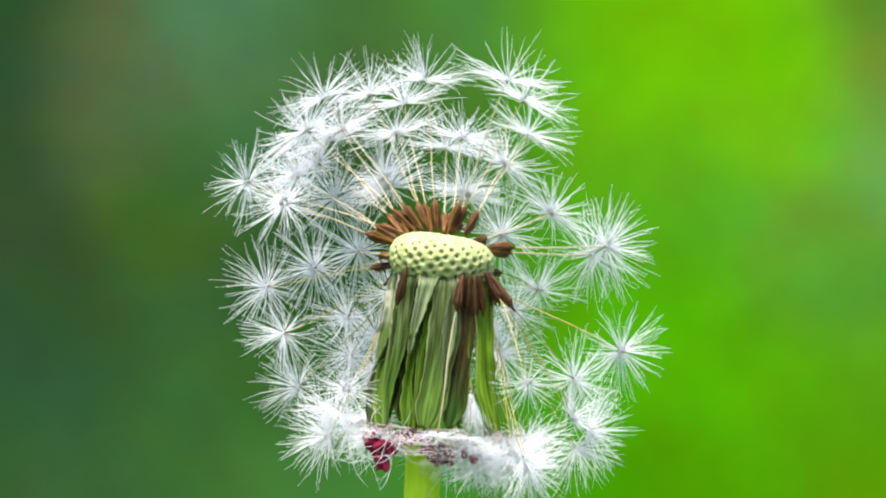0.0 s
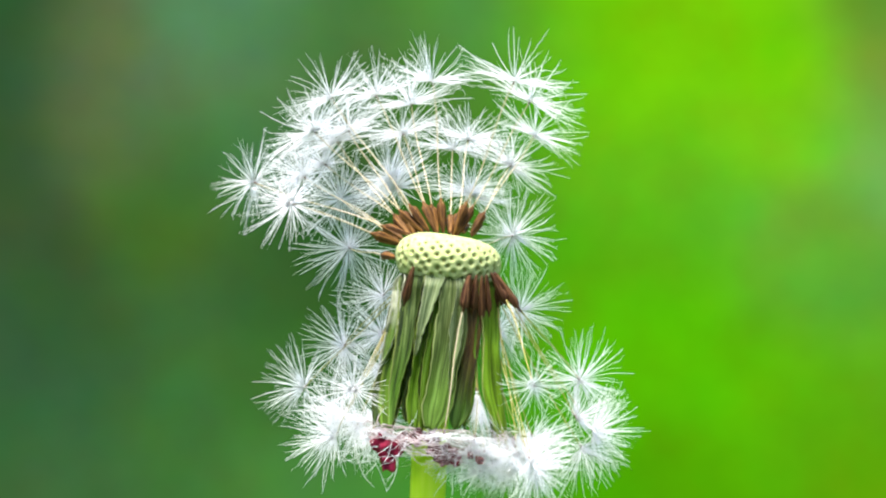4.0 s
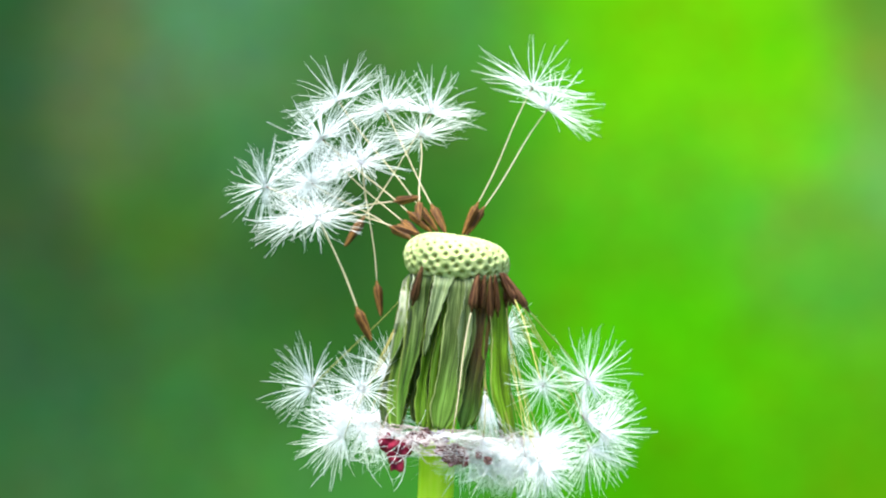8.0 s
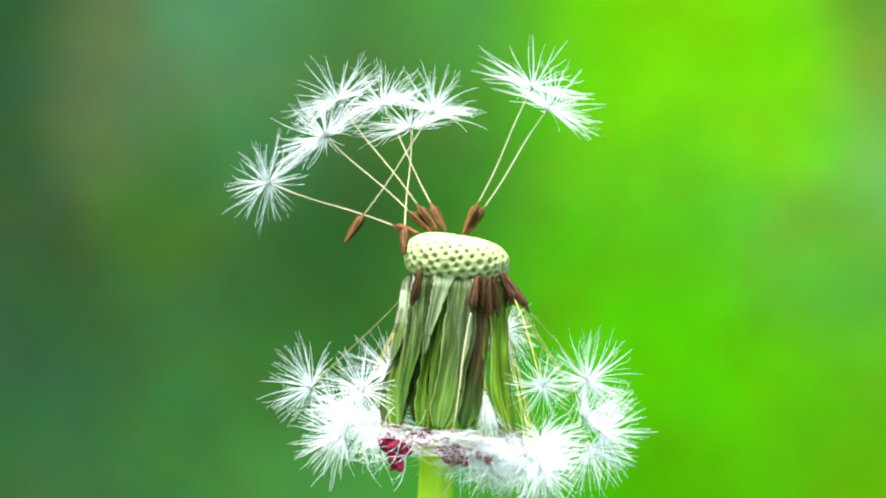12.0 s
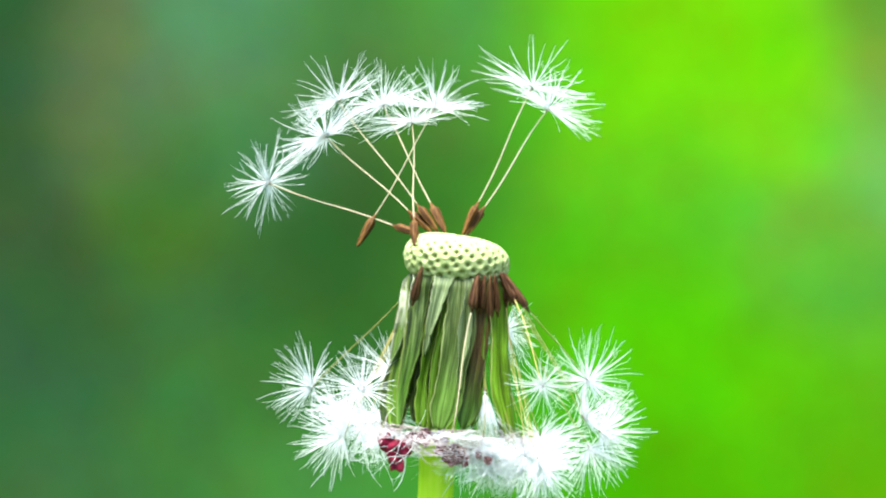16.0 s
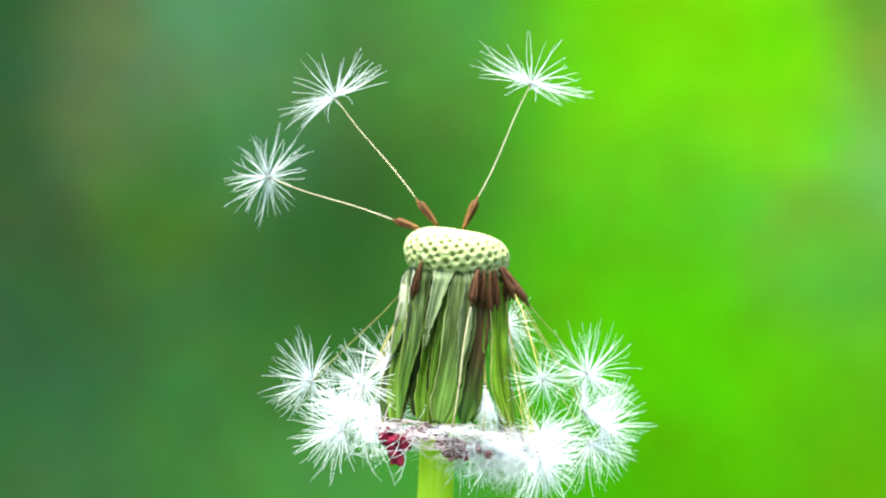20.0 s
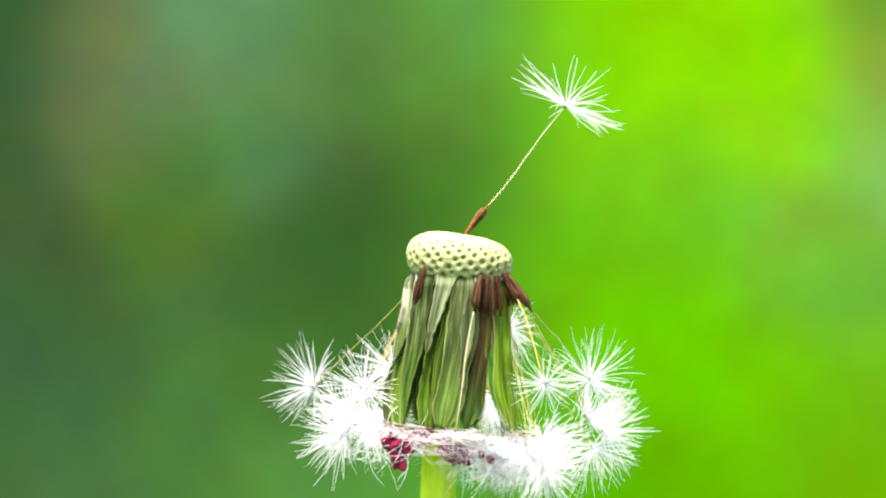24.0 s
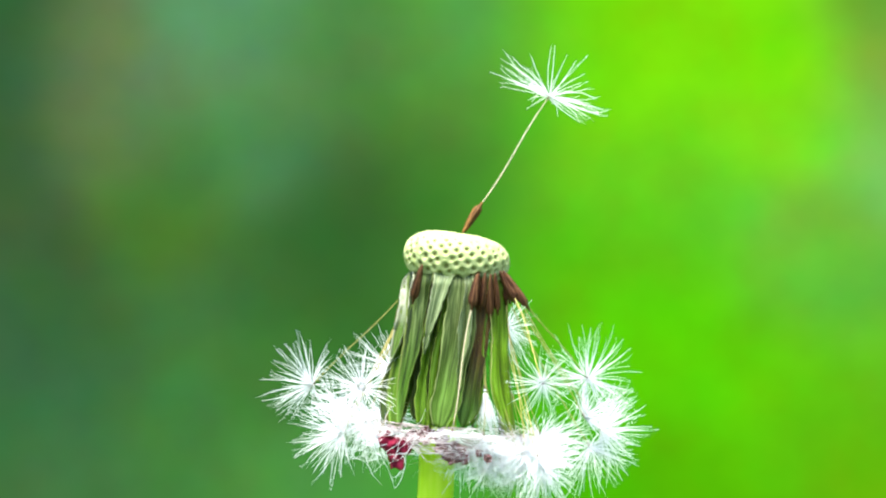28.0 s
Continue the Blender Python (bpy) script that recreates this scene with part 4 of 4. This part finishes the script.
seed((1.22, 0.60, -2.50), (-0.79, 3.00, -20.60), flat=1.00, puff=0.7)


# ---- what moves: the stalk leans with the gusts, the seeds go with it until they are blown off ----
LEANS = [(0.0, -1.44), (0.6, -1.44), (0.7, -1.33), (2.6, -1.33), (2.7, -0.83), (5.6, -0.83), (5.7, 0.0), (16.1, 0.0), (16.2, 0.2), (17.0, 0.14), (18.5, 0.14),
         (19.0, -0.06), (20.0, 0.0), (20.5, -0.06), (21.0, 0.0), (21.5, 0.06), (23.7, 0.06), (23.8, 0.3), (24.0, 0.26), (24.5, 0.11), (25.0, 0.16), (27.0, 0.14), (28.0, 0.0)]


def lean_by(mm):
    """The stalk turned about its root until the head has gone mm to the side."""
    return Matrix.Translation(ROOT) @ Matrix.Rotation(math.atan(mm * MM / (EYE_HEIGHT - 0.006)), 4, "Y") @ TO_ROOT


def lean_at(t):
    for (a, p), (b, q) in zip(LEANS, LEANS[1:]):
        if a <= t <= b:
            return p + (q - p) * (t - a) / (b - a)
    return LEANS[-1][1]


SLOW = (12.4, 14.5, 14.9, 15.3, 15.6, 16.0, 20.0, 21.0, 24.5, 26.0, 28.0)


def motions():
    walk(dandelion, [(t, lean_by(mm) @ Matrix.Translation(ROOT)) for t, mm in LEANS])
    for n, (ob, base, head, states, leave, way, hold, spin, length) in enumerate(SEEDS):
        r = random.Random(900 + n)
        kept = [(t, axis_pose(b, h, spin)) for t, b, h in states]
        rest = axis_pose(base, head, spin)
        first = kept[0][1] if kept and kept[0][0] == 0.0 else rest
        plan = [(0.0, first)]
        if first is not rest:
            changes = [k for k in kept if k[0] > 0]
            early = [k for k in changes if k[0] < 5.7]
            for t, m in early:
                plan += [(t - 0.1, plan[-1][1]), (t, m)]
            if leave is None or leave > 5.6:
                plan += [(5.6, plan[-1][1]), (5.7, rest)]
            late = [k for k in changes if k[0] >= 5.7]
        else:
            late = [k for k in kept if k[0] > 0]
        if hold:
            plan.append((hold, rest))
        for t, m in late:
            if not hold and t - 0.1 > plan[-1][0] and t not in SLOW:
                plan.append((t - 0.1, plan[-1][1]))
            plan.append((t, m))
        end = 28.0 if leave is None else leave
        if plan[-1][0] < end:
            plan.append((end, plan[-1][1]))
        times = sorted({t for t, _ in plan} | {t for t, _ in LEANS if t <= end})
        rows = []
        for t in times:
            for (a, p), (b, q) in zip(plan, plan[1:]):
                if a <= t <= b:
                    f = (t - a) / (b - a)
                    m = Matrix.LocRotScale(p.translation.lerp(q.translation, f), p.to_quaternion().slerp(q.to_quaternion(), f), None)
                    break
            rows.append((t, lean_by(lean_at(t)) @ m))
        if leave is not None:
            m = rows[-1][1]
            right = 1 if head[0] > 2 else -1
            go = Vector(way).normalized() if way else Vector((right * r.uniform(0.85, 1), r.uniform(0.0, 0.4), r.uniform(-0.1, 0.25)))
            spot, turn = m.translation, m.to_quaternion()
            axis = Vector((r.uniform(-1, 1), r.uniform(-1, 1), r.uniform(-1, 1))).normalized()
            near = spot + (Vector(way) * MM if way else go * 0.105)
            far = spot + go * 0.30 + Vector((0, 0, 0.02))
            down = Vector((spot.x + go.x * 0.7 + r.uniform(-0.1, 0.1), spot.y + go.y * 0.7 + r.uniform(-0.1, 0.1), 0.0045))
            lie = axis_pose((0, 0, 0), (r.uniform(-1, 1), r.uniform(-1, 1), 0.05), spin).to_quaternion()
            q1 = Matrix.Rotation(0.5, 3, axis).to_quaternion() @ turn
            q2 = Matrix.Rotation(1.2, 3, axis).to_quaternion() @ turn
            drop = Vector((0, 0, 0.008))
            if way:
                q1 = axis_pose((0, 0, 0), (-0.14, -1, 0.02), spin).to_quaternion()
                q2 = q1
            rows += ([(leave + 0.08, Matrix.LocRotScale(spot + Vector((0.02, 0.04, 0.09)), turn, None)), (leave + 0.17, Matrix.LocRotScale(near + drop, q1, None)), (leave + 0.23, Matrix.LocRotScale(near - drop, q1, None))] if way else [(leave + 0.1, Matrix.LocRotScale(near, q1, None))]) + [(leave + 0.4, Matrix.LocRotScale(far, q2, None)),
                     (leave + 1.2, Matrix.LocRotScale((far + down) / 2, q2.slerp(lie, 0.5), None)), (leave + 2.2, Matrix.LocRotScale(down, lie, None)), (28.0, Matrix.LocRotScale(down, lie, None))]
        walk(ob, rows)


motions()
